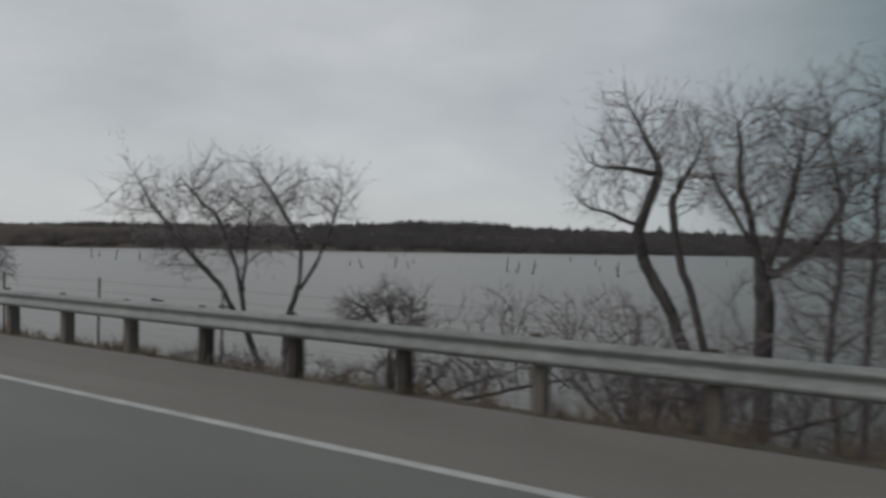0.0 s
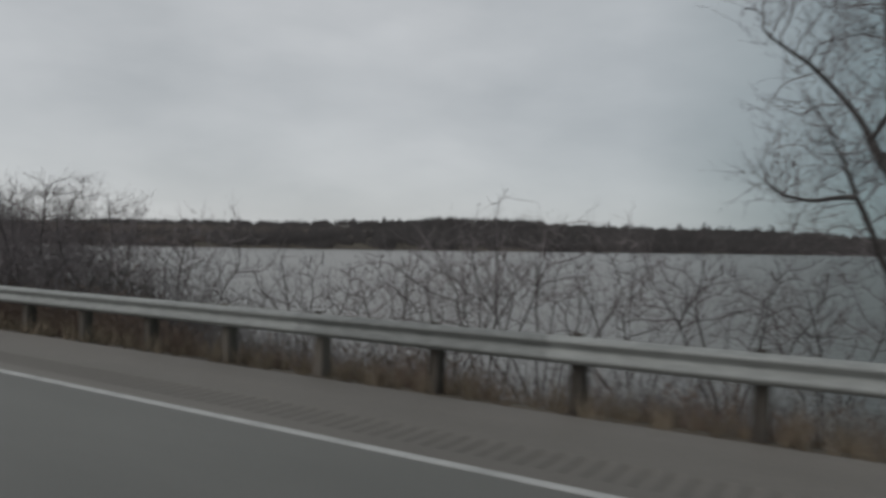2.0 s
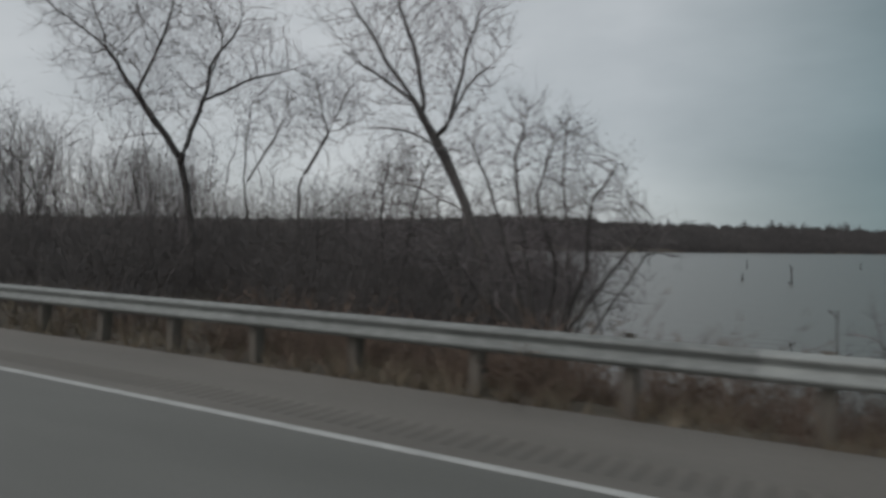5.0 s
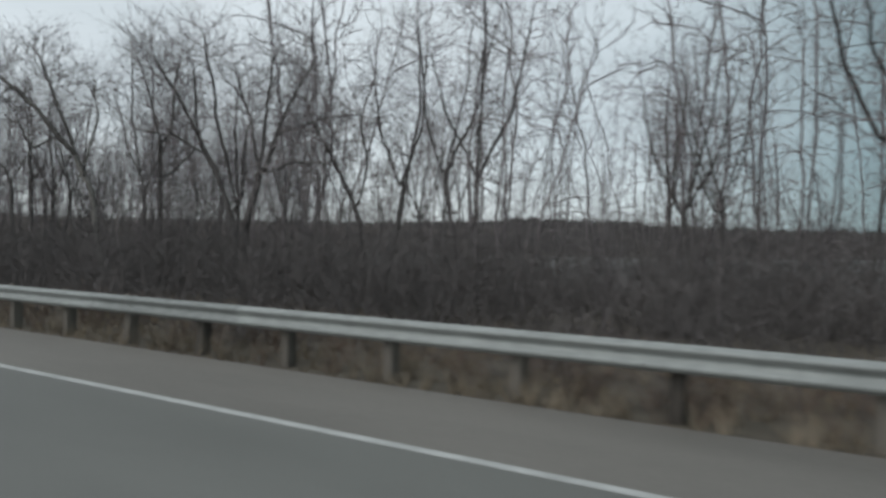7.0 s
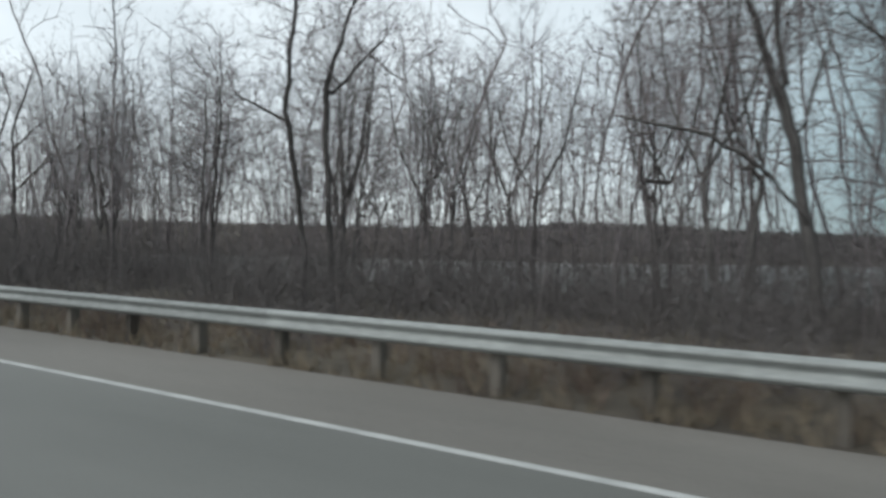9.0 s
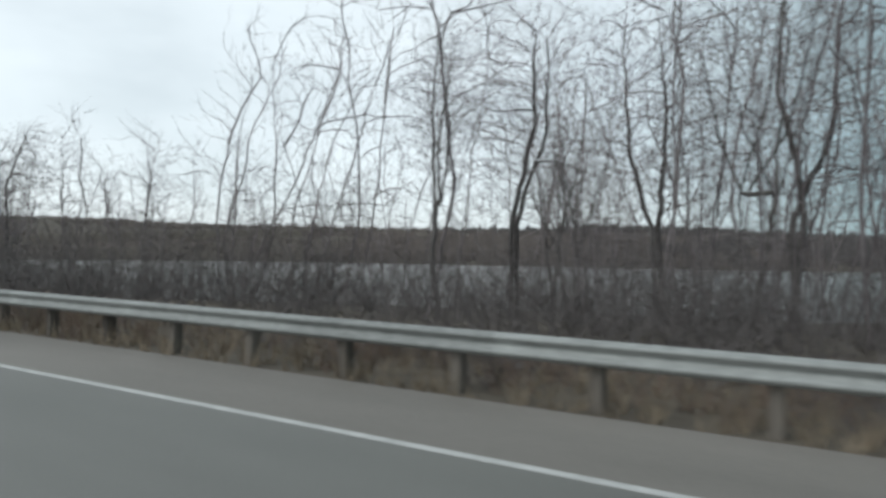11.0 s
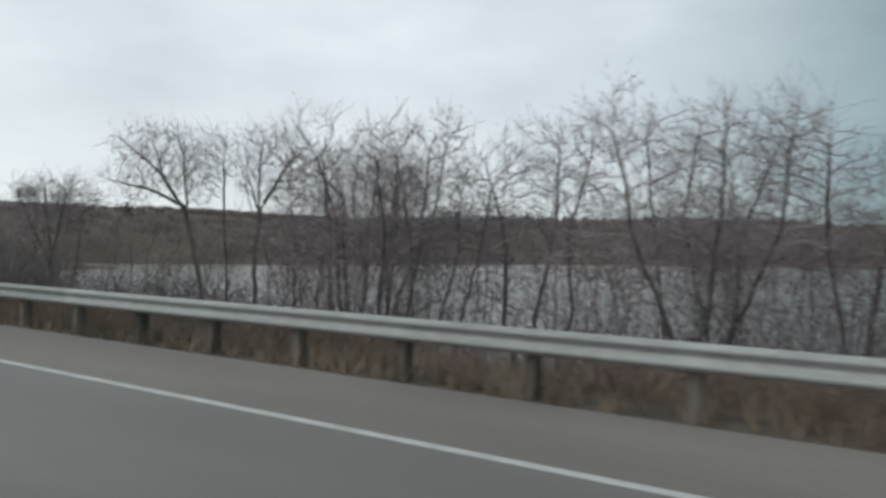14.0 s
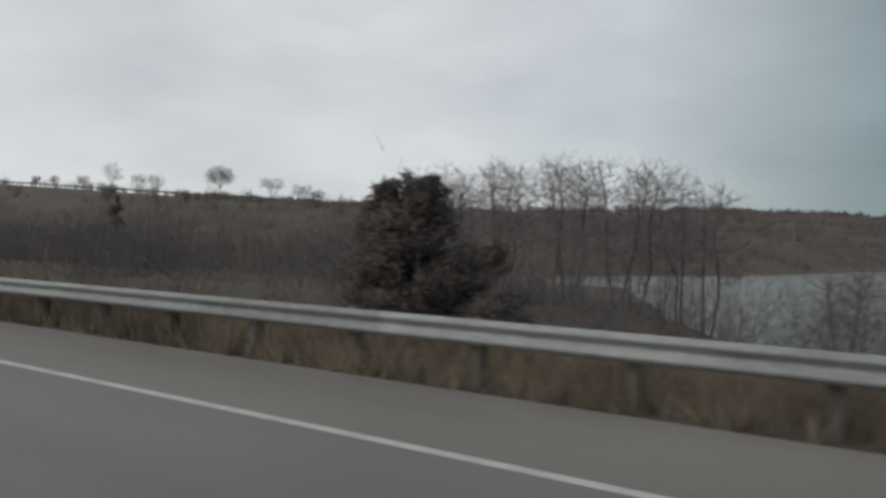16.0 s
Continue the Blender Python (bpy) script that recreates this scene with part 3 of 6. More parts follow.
grown("bare_tree", "small crooked leafless tree on the flooded bank", "tree", 8.9, 12.2, 902,
      [[(0.1, 0), (0.1, 1.3), (0.0, 2.2), (-0.5, 2.9), (-1.0, 3.1)], [(0.0, 0), (0.0, 1.7), (0.1, 2.7), (-0.2, 3.2)], [(0.1, 0), (0.1, 1.7), (0.4, 2.6), (0.5, 3.0)]],
      [(-0.6, 2.8, 0.5, 0.4), (0.0, 3.0, 0.5, 0.4), (0.5, 2.7, 0.4, 0.5)], 0.06, "lakeside trees", thin=0.004, points=260)
grown("bare_tree", "dark leafless willow with two curving stems in the water", "tree", 4.5, 20.3, 903,
      [[(-0.1, 0), (-0.1, 2.1), (-0.6, 3.5), (-1.3, 4.7), (-1.6, 5.7), (-1.0, 7.5), (-1.6, 8.8)], [(0.2, 0), (0.3, 2.1), (-0.2, 3.9), (-0.6, 5.2), (-0.8, 6.5), (0.1, 8.1)], [(-1.6, 5.9), (-2.6, 6.2), (-3.4, 6.5)], [(-1.1, 7.3), (-1.8, 7.4), (-2.5, 7.4)], [(-1.3, 4.7), (-1.9, 4.6)]],
      [(-1.9, 8.8, 0.9, 0.8), (-1.2, 8.1, 1.1, 0.9), (-2.6, 7.3, 0.8, 0.9), (-0.3, 8.4, 0.8, 0.9), (-3.0, 6.5, 0.6, 0.5), (0.2, 7.0, 0.8, 0.9), (-1.9, 6.2, 0.6, 0.6)], 0.2, "lakeside trees", points=620)
grown("bare_tree", "stout dark leafless tree in the flooded margin", "tree", 2.4, 17.5, 904,
      [[(0.0, 0), (0.0, 2.2), (-0.1, 3.8), (-0.3, 5.3), (-0.6, 6.6), (-0.6, 7.7)], [(-0.1, 4.1), (0.2, 5.3), (0.8, 7.1)], [(-0.1, 4.7), (-1.1, 6.2), (-1.6, 7.1)], [(0.1, 4.3), (1.0, 5.1), (1.8, 6.2)], [(-0.8, 0), (-1.2, 2.3), (-0.8, 3.8), (-0.2, 4.3)]],
      [(-0.6, 7.7, 0.8, 0.8), (0.5, 7.5, 0.9, 0.9), (1.5, 6.5, 1.1, 0.9), (-0.2, 6.2, 1.0, 0.8), (0.9, 5.0, 1.1, 0.8), (-1.4, 6.4, 0.5, 0.6)], 0.24, "lakeside trees", points=700)
grown("bare_tree", "low gnarled dark leafless willow standing in flood water", "tree", 58.8, 17.3, 905,
      [[(0.1, 0), (0.2, 1.2), (-0.1, 2.9), (-1.0, 4.5)], [(0.3, 0), (0.4, 2.0), (1.0, 3.3), (0.9, 4.1)], [(0.6, 0), (0.8, 2.0), (1.7, 3.3), (1.8, 4.4)]],
      [(0.8, 3.7, 1.2, 0.8), (1.9, 4.2, 0.8, 0.8), (-1.3, 4.1, 0.4, 0.8)], 0.1, "lakeside trees", points=380, up=0.15)
grown("bare_tree", "low gnarled dark leafless willow standing in flood water", "tree", 55.7, 18.1, 906,
      [[(-0.1, 0), (-0.1, 1.1), (0.0, 3.1), (0.1, 4.5)], [(-0.1, 0), (-0.1, 1.5), (-0.6, 3.1), (-0.2, 4.1)]],
      [(0.0, 4.1, 0.6, 0.8), (-0.4, 3.3, 0.6, 0.8)], 0.1, "lakeside trees", points=380, up=0.15)
grown("bare_tree", "low gnarled dark leafless willow standing in flood water", "tree", 53.7, 20.9, 907,
      [[(0.1, 0), (0.2, 0.9), (-0.1, 2.9), (-0.9, 3.9), (-1.8, 3.6)], [(-0.1, 0), (-0.1, 2.6), (-0.3, 4.3), (-0.9, 4.8)], [(0.4, 0), (0.5, 1.3), (0.8, 2.8), (0.3, 4.5)]],
      [(-1.1, 3.9, 1.0, 0.8), (-0.3, 4.5, 0.8, 0.7), (0.3, 3.9, 0.8, 0.8)], 0.1, "lakeside trees", points=380, up=0.15)
grown("bare_tree", "low gnarled dark leafless willow standing in flood water", "tree", 50.9, 20.2, 908,
      [[(-0.1, 0), (-0.2, 1.2), (0.0, 2.7), (0.1, 3.9), (-0.9, 4.8)], [(0.0, 0), (0.0, 2.7), (1.0, 3.4), (1.8, 4.3)], [(0.1, 3.9), (0.7, 4.8)]],
      [(-0.7, 4.6, 0.8, 0.7), (0.5, 4.6, 0.9, 0.7), (1.4, 4.1, 0.8, 0.8), (0.1, 3.7, 1.0, 0.6)], 0.1, "lakeside trees", points=380, up=0.15)
grown("bare_tree", "low gnarled dark leafless willow standing in flood water", "tree", 41.8, 19.2, 909,
      [[(-0.1, 0), (-0.1, 2.2), (-0.4, 2.8), (-1.2, 3.8), (-2.1, 4.6)], [(0.0, 0), (0.0, 2.2), (-0.1, 3.4), (-0.4, 4.6)], [(0.1, 0), (0.2, 2.2), (0.5, 3.4), (0.6, 4.8)], [(0.3, 0), (0.4, 2.2), (1.1, 3.4), (2.0, 4.3)], [(-0.5, 0), (-0.7, 3.2), (-1.8, 3.8), (-3.0, 4.2)]],
      [(-1.6, 4.3, 0.9, 0.5), (-0.4, 4.4, 0.8, 0.7), (0.6, 4.5, 0.8, 0.7), (1.6, 4.2, 0.8, 0.7), (-2.4, 4.1, 0.7, 0.4), (0.0, 5.2, 0.5, 0.8), (1.9, 3.3, 0.7, 0.5)], 0.1, "lakeside trees", points=380, up=0.15)
grown("bare_tree", "tall leafless cottonwood leaning over the flooded bank", "tree", 70.9, 18.9, 910,
      [[(0.1, 0), (0.2, 1.4), (0.1, 2.6), (-0.7, 4.9), (-1.7, 6.8), (-2.5, 8.5), (-4.7, 10.1)], [(-1.5, 6.7), (-0.4, 8.3), (0.6, 9.6)], [(-2.1, 7.8), (-2.4, 9.7), (-2.4, 11.2)], [(-0.5, 0), (-0.7, 1.4), (-0.8, 2.7), (-2.1, 5.3), (-2.8, 6.6), (-3.4, 7.8)], [(-2.7, 6.4), (-3.9, 6.2), (-4.8, 6.8)], [(-0.3, 3.9), (1.0, 4.5)], [(-1.8, 7.4), (-1.0, 9.3)]],
      [(-4.6, 10.3, 0.9, 0.9), (-2.7, 10.3, 1.5, 1.2), (-1.0, 9.3, 1.3, 1.3), (0.5, 9.0, 0.9, 1.0), (-3.1, 7.2, 0.8, 1.0), (-4.3, 6.6, 0.9, 0.5), (-0.6, 7.7, 1.3, 0.9), (0.6, 4.1, 0.6, 0.7)], 0.19, "lakeside trees", points=640, up=0.32)
grown("bare_tree", "slender leafless tree at the water's edge", "tree", 69.5, 19.7, 911,
      [[(0.0, 0), (0.0, 1.5), (-0.1, 4.7), (0.4, 6.4), (0.2, 7.8)], [(0.4, 6.4), (1.1, 7.4), (1.7, 8.1)], [(0.1, 5.7), (-0.6, 7.0)], [(0.0, 4.5), (1.1, 4.9)], [(0.6, 6.0), (1.9, 6.8)]],
      [(0.4, 7.6, 0.7, 0.8), (1.4, 7.8, 0.7, 0.7), (-0.5, 7.2, 0.6, 0.8), (1.7, 6.8, 0.5, 0.4), (0.7, 4.3, 1.0, 0.9)], 0.11, "lakeside trees", points=300)
grown("bare_tree", "whippy leafless willow clump on the bank", "tree", 58.9, 13.9, 912,
      [[(0.0, 0), (0.0, 2.2), (-0.3, 3.7), (-0.3, 4.9), (-0.5, 5.7)], [(0.0, 0), (0.0, 2.2), (0.2, 3.5), (0.4, 4.1)], [(-0.1, 0), (-0.2, 2.2), (-0.7, 3.2), (-1.6, 3.7)], [(0.1, 0), (0.1, 2.2), (0.7, 3.2), (1.3, 3.7)]],
      [(-0.3, 5.4, 0.6, 0.6), (-0.2, 4.1, 0.6, 0.6), (0.6, 3.7, 0.7, 0.5), (-1.1, 3.4, 0.7, 0.5)], 0.06, "lakeside trees", points=420, up=0.3)
grown("bare_tree", "dark crooked leafless willow with forked limbs in the flood", "tree", 126.7, 18.6, 913,
      [[(0.1, 0), (0.2, 0.7), (-0.1, 2.6), (-1.3, 4.2), (-1.9, 4.4)], [(0.0, 0), (0.0, 2.3), (-0.1, 4.1), (-0.5, 6.1), (-0.1, 6.8)], [(-0.2, 0), (-0.3, 2.9), (0.7, 3.9), (0.9, 5.5)], [(-0.5, 5.1), (-1.9, 6.0), (-2.7, 6.2)]],
      [(-0.5, 6.5, 0.9, 0.7), (0.7, 6.6, 0.8, 0.6), (-2.3, 6.1, 0.8, 0.5), (-1.3, 4.3, 0.8, 0.5)], 0.15, "lakeside trees", points=430, up=0.3)
grown("bare_tree", "dark crooked leafless willow with forked limbs in the flood", "tree", 123.8, 20.4, 914,
      [[(0.0, 0), (0.0, 0.9), (0.1, 2.5), (-0.1, 4.3), (-0.9, 5.9), (-1.1, 7.1)], [(-0.7, 0), (-1.0, 0.9), (-1.7, 2.9), (-2.7, 4.5), (-3.1, 6.1)], [(0.1, 3.3), (0.9, 4.3), (1.5, 4.1)], [(-0.1, 4.3), (0.4, 5.7)]],
      [(-1.0, 6.8, 0.8, 0.6), (-2.7, 6.3, 1.0, 0.8), (0.9, 4.1, 0.8, 0.8), (-0.1, 4.7, 1.0, 0.8), (0.5, 6.1, 0.6, 0.6)], 0.15, "lakeside trees", points=430, up=0.3)
grown("bare_tree", "dark crooked leafless willow with forked limbs in the flood", "tree", 118.8, 20.0, 915,
      [[(0.0, 0), (0.0, 1.4), (-0.1, 2.9), (-0.2, 4.1)], [(0.0, 0), (0.0, 2.2), (0.6, 3.6), (1.2, 4.5)], [(0.0, 0), (0.0, 2.5), (0.3, 3.9), (0.4, 4.7)]],
      [(-0.2, 4.1, 0.4, 0.7), (0.7, 3.9, 0.6, 0.7), (0.3, 3.2, 0.7, 0.5)], 0.07, "lakeside trees", points=430, up=0.3)
grown("bare_tree", "dark crooked leafless willow with forked limbs in the flood", "tree", 109.8, 18.4, 916,
      [[(0.1, 0), (0.1, 2.5), (0.1, 3.8), (-0.2, 5.3), (-0.6, 6.7)], [(0.1, 0), (0.1, 3.8), (0.4, 5.2), (0.3, 6.6)], [(-0.1, 4.5), (-0.9, 5.3), (-1.3, 6.0)], [(-2.7, 0), (-3.9, 2.4), (-4.0, 3.4), (-4.6, 4.1)]],
      [(-0.5, 6.6, 0.8, 0.9), (0.4, 6.4, 0.6, 0.8), (-1.1, 5.6, 0.5, 0.5), (-1.8, 5.5, 0.8, 0.6), (-0.1, 4.9, 1.0, 0.8)], 0.14, "lakeside trees", points=430, up=0.3)
grown("bare_tree", "lone crooked leafless tree rising from flood water", "tree", 148.4, 22.1, 917,
      [[(0.0, 0), (0.0, 2.0), (-0.1, 4.2), (-0.6, 5.1), (-0.7, 5.9), (-1.6, 6.3), (-2.5, 6.7)], [(-0.1, 0), (-0.1, 4.2), (0.2, 5.0), (0.6, 4.9)], [(-0.7, 5.8), (0.0, 6.6), (0.1, 7.4)], [(0.2, 5.0), (0.9, 5.8), (1.7, 6.3)], [(-0.7, 5.9), (-0.9, 7.1)], [(0.6, 4.9), (1.7, 5.2)]],
      [(-1.7, 6.7, 0.7, 0.6), (-0.8, 7.3, 0.7, 0.6), (0.0, 7.2, 0.5, 0.6), (1.3, 6.4, 1.0, 0.6), (2.2, 6.1, 0.6, 0.5), (0.4, 4.8, 0.5, 0.3)], 0.15, "lakeside trees", points=420)
grown("bare_tree", "leafless tree with stems fanning out of the flood", "tree", 164.0, 18.2, 918,
      [[(0.0, 0), (0.0, 1.7), (-0.7, 5.1), (-1.5, 6.7), (-3.0, 7.9)], [(-1.1, 5.9), (-2.3, 6.8), (-3.5, 7.3)], [(0.0, 0), (0.0, 2.5), (0.1, 5.7), (0.3, 7.2), (-0.5, 8.2)], [(0.2, 6.6), (1.1, 8.0)]],
      [(-2.7, 7.5, 1.0, 0.9), (-1.9, 7.1, 1.0, 0.8), (-0.3, 7.8, 0.7, 0.8), (0.7, 7.8, 0.7, 0.8)], 0.12, "lakeside trees", points=360, up=0.3)
grown("bare_tree", "leafless tree with stems fanning out of the flood", "tree", 162.8, 20.8, 919,
      [[(0.0, 0), (0.0, 1.9), (-0.5, 3.6), (-1.3, 5.3), (-1.4, 7.6)], [(0.0, 0), (0.0, 1.9), (-0.1, 3.6), (-0.7, 5.3), (-1.0, 7.2), (-0.7, 8.3)], [(-0.3, 4.4), (0.1, 7.4), (0.3, 8.3)]],
      [(-1.4, 7.4, 0.6, 1.0), (-0.7, 7.6, 0.6, 0.9), (0.2, 7.9, 0.6, 0.9)], 0.12, "lakeside trees", points=360, up=0.3)
grown("bare_tree", "leafless tree with stems fanning out of the flood", "tree", 160.6, 20.0, 920,
      [[(-0.1, 0), (-0.1, 2.0), (-0.2, 3.4), (-0.5, 4.6), (-0.1, 6.5), (-0.4, 7.7)], [(0.0, 0), (0.0, 2.0), (0.9, 4.6), (0.8, 7.4), (0.4, 8.3)], [(0.9, 6.6), (1.3, 7.8)]],
      [(-0.3, 7.3, 0.6, 0.8), (0.6, 7.8, 0.7, 0.8), (1.3, 7.2, 0.5, 0.8), (0.1, 4.4, 1.0, 0.8)], 0.12, "lakeside trees", points=360, up=0.3)
grown("bare_tree", "leafless tree with stems fanning out of the flood", "tree", 156.2, 19.2, 921,
      [[(-0.1, 0), (-0.2, 2.2), (-0.4, 4.0), (-0.6, 5.7), (-1.2, 6.8)], [(-0.1, 0), (-0.1, 2.2), (0.1, 4.5), (-0.2, 6.8), (-0.2, 7.8)], [(0.0, 0), (0.0, 2.2), (0.4, 4.3), (0.8, 5.9), (1.1, 7.2)], [(-0.3, 4.0), (-1.7, 4.8)]],
      [(-1.2, 6.8, 0.6, 0.6), (-0.2, 7.3, 0.7, 0.8), (0.7, 6.8, 0.7, 0.8), (0.4, 5.0, 1.1, 0.9), (-0.8, 4.7, 0.9, 0.9)], 0.12, "lakeside trees", points=360, up=0.3)
grown("bare_tree", "leafless tree with stems fanning out of the flood", "tree", 153.6, 20.4, 922,
      [[(0.0, 0), (0.0, 1.8), (-0.2, 3.2), (-0.6, 3.7)], [(0.0, 0), (0.0, 2.5), (-0.1, 3.7)]],
      [(-0.5, 3.5, 0.5, 0.5), (0.0, 3.7, 0.4, 0.5)], 0.12, "lakeside trees", points=360, up=0.3)
grown("bare_tree", "leafless tree with stems fanning out of the flood", "tree", 149.9, 18.0, 923,
      [[(0.0, 0), (0.0, 2.1), (-0.3, 3.0), (-1.2, 3.7), (-1.9, 4.5)], [(0.0, 0), (0.0, 2.4), (0.0, 3.5), (-0.2, 4.4)], [(-0.4, 0), (-0.5, 3.0), (-1.0, 3.2)]],
      [(-1.6, 4.2, 0.5, 0.5), (-0.1, 4.3, 0.4, 0.6), (-0.9, 3.7, 0.6, 0.4)], 0.12, "lakeside trees", points=360, up=0.3)
grown("bare_tree", "broad domed leafless tree with several stems in the water", "tree", 172.9, 19.1, 924,
      [[(-0.1, 0), (-0.1, 2.1), (-0.1, 3.4), (-0.3, 4.5), (-0.2, 5.9), (-0.7, 7.0)], [(-0.1, 0), (-0.1, 3.4), (-1.2, 3.7), (-1.8, 4.1)], [(0.0, 0), (0.0, 2.9), (0.9, 3.5), (1.9, 4.4)], [(-0.2, 5.6), (0.5, 6.8), (0.7, 7.6)], [(-1.2, 0), (-1.7, 2.0), (-2.0, 3.1), (-3.0, 4.5), (-3.9, 5.6), (-4.7, 6.5)], [(-0.3, 5.9), (-1.5, 7.1)]],
      [(0.3, 7.0, 1.2, 0.8), (-0.7, 6.7, 0.8, 0.7), (1.2, 6.8, 0.7, 0.7), (-2.5, 6.6, 1.0, 0.8), (-3.9, 6.5, 0.8, 0.8), (-1.8, 5.6, 0.8, 0.6)], 0.17, "lakeside trees", points=640)
grown("bare_tree", "leafless tree with stems leaning over the water", "tree", 177.5, 19.5, 925,
      [[(0.0, 0), (0.0, 1.8), (-0.4, 3.4), (-1.2, 4.4), (-2.5, 4.8)], [(0.0, 0), (0.0, 1.8), (-0.2, 4.1), (-1.1, 6.0), (-2.2, 7.5)], [(0.4, 0), (0.6, 1.8), (0.7, 3.1), (0.2, 4.2), (0.4, 5.7), (-0.1, 7.3)], [(1.0, 0), (1.4, 1.9), (1.4, 4.1), (1.6, 5.7), (1.7, 7.5)], [(-0.7, 0), (-1.0, 3.1), (-2.2, 3.7), (-3.1, 3.8)]],
      [(-1.7, 6.8, 0.8, 0.8), (-0.1, 6.9, 0.8, 0.7), (1.3, 7.1, 0.7, 0.7), (-0.9, 6.1, 1.0, 0.6), (-2.3, 4.5, 0.6, 0.5), (0.6, 4.4, 1.1, 0.8)], 0.1, "lakeside trees", points=480)
grown("bare_tree", "spreading leafless willow on the bank behind the guardrail", "tree", 164.5, 10.8, 926,
      [[(0.0, 0), (0.0, 1.5), (-0.1, 2.4), (-0.9, 3.5), (-1.5, 4.1)], [(0.1, 0), (0.1, 1.5), (0.1, 2.7), (-0.4, 3.9), (-0.9, 4.7)], [(0.1, 0), (0.2, 1.5), (0.4, 2.9), (0.3, 4.1), (0.2, 4.7)], [(0.2, 0), (0.3, 1.5), (0.8, 3.2), (1.0, 4.3)], [(0.0, 0), (0.0, 2.1), (-0.8, 2.7), (-1.4, 3.0)]],
      [(-1.1, 4.0, 0.6, 0.5), (-0.5, 4.2, 0.5, 0.5), (0.3, 4.3, 0.5, 0.5), (1.0, 4.1, 0.5, 0.6), (-0.6, 2.8, 0.7, 0.5), (0.6, 2.9, 0.7, 0.5)], 0.06, "lakeside trees", thin=0.004, points=520, up=0.3)
grown("bare_tree", "tall leaning leafless cottonwood beside the thicket", "tree", 191.4, 18.4, 927,
      [[(0.1, 0), (0.2, 1.1), (0.0, 3.4), (-0.5, 5.2), (-1.6, 7.7), (-3.0, 9.6), (-4.2, 11.6)], [(-1.9, 8.1), (-2.1, 10.0), (-2.8, 11.8)], [(-1.4, 7.5), (-0.7, 9.0), (0.5, 10.1)], [(-0.7, 5.4), (-2.2, 6.1), (-3.7, 6.2)], [(-2.1, 8.5), (-3.3, 9.3), (-4.0, 9.5)], [(-1.3, 7.0), (-2.4, 7.7), (-3.8, 7.7)], [(-1.1, 8.2), (-0.7, 10.0), (-0.3, 11.0)]],
      [(-4.3, 11.1, 1.0, 1.0), (-2.8, 11.6, 1.0, 1.0), (-1.8, 10.6, 1.0, 1.0), (-0.2, 10.5, 1.1, 1.2), (-3.8, 9.8, 0.8, 0.7), (-2.9, 6.3, 0.9, 0.5), (-3.1, 7.7, 0.7, 0.3), (-1.1, 9.3, 1.0, 0.8), (-2.2, 12.8, 1.2, 0.8)], 0.2, "lakeside trees", points=760, up=0.32)
grown("bare_tree", "tall forked leafless cottonwood above the thicket", "tree", 204.6, 18.4, 928,
      [[(0.1, 0), (0.1, 1.3), (-0.2, 3.5), (-0.5, 5.2), (-2.1, 7.4), (-3.2, 9.3), (-6.1, 11.5)], [(-0.3, 5.0), (0.3, 7.2), (1.0, 9.9), (0.2, 11.8)], [(0.3, 7.2), (2.5, 8.2), (4.9, 8.9)], [(-2.1, 7.4), (-0.8, 9.8), (-0.4, 11.6)], [(0.6, 8.3), (2.0, 10.3), (2.2, 11.6)], [(-1.4, 6.1), (-2.8, 5.7)], [(-3.0, 8.9), (-3.7, 11.1)]],
      [(-5.0, 10.8, 1.5, 1.1), (-3.0, 10.2, 1.3, 1.5), (-0.6, 11.1, 1.3, 1.5), (1.1, 10.7, 1.3, 1.5), (2.7, 9.7, 1.3, 1.3), (3.8, 8.8, 1.1, 0.7), (-2.1, 7.6, 1.3, 1.1), (-2.7, 5.8, 0.8, 0.4), (1.2, 7.9, 1.3, 0.9)], 0.2, "lakeside trees", points=760, up=0.32)
grown("bare_tree", "slender leafless tree at the edge of the thicket", "tree", 200.8, 20.7, 929,
      [[(0.0, 0), (0.0, 2.0), (-0.1, 4.4), (1.0, 6.4), (1.8, 8.2)], [(1.2, 6.5), (2.5, 7.2)], [(-2.0, 2.0), (-2.2, 5.1), (-2.0, 7.5)], [(1.0, 6.2), (0.5, 8.4)], [(-2.3, 4.2), (-0.8, 6.6)]],
      [(1.4, 7.8, 1.0, 1.1), (0.5, 8.4, 0.5, 0.9), (2.3, 7.1, 0.7, 0.4), (-2.0, 6.6, 0.7, 1.1), (-0.9, 6.2, 0.8, 0.9)], 0.09, "lakeside trees", points=330)
grown("bare_tree", "tall reddish leafless shrub clump by the water", "tree", 189.0, 16.8, 930,
      [[(0.0, 0), (0.0, 1.4), (-0.8, 3.9), (-1.3, 5.6), (-1.9, 7.0)], [(0.0, 0), (0.0, 1.4), (-0.4, 4.2), (-0.7, 6.3), (-0.4, 7.9)], [(0.1, 0), (0.1, 1.4), (0.5, 3.7), (-0.1, 5.5), (0.4, 7.2)], [(0.2, 0), (0.3, 1.4), (1.2, 3.8), (1.1, 5.3), (1.9, 6.5)], [(0.2, 0), (0.3, 1.4), (1.4, 3.2), (2.7, 4.9)], [(0.0, 0), (0.0, 1.4), (-1.1, 2.8)]],
      [(-1.6, 6.5, 0.7, 0.9), (-0.4, 7.3, 0.9, 0.9), (0.5, 6.8, 0.9, 0.9), (1.5, 5.9, 0.9, 0.9), (2.2, 4.9, 0.7, 0.9), (0.1, 3.7, 1.3, 0.9), (1.7, 3.3, 1.0, 0.9), (-1.1, 3.4, 0.7, 0.9)], 0.07, "lakeside trees", points=720, thin=0.004, up=0.3)
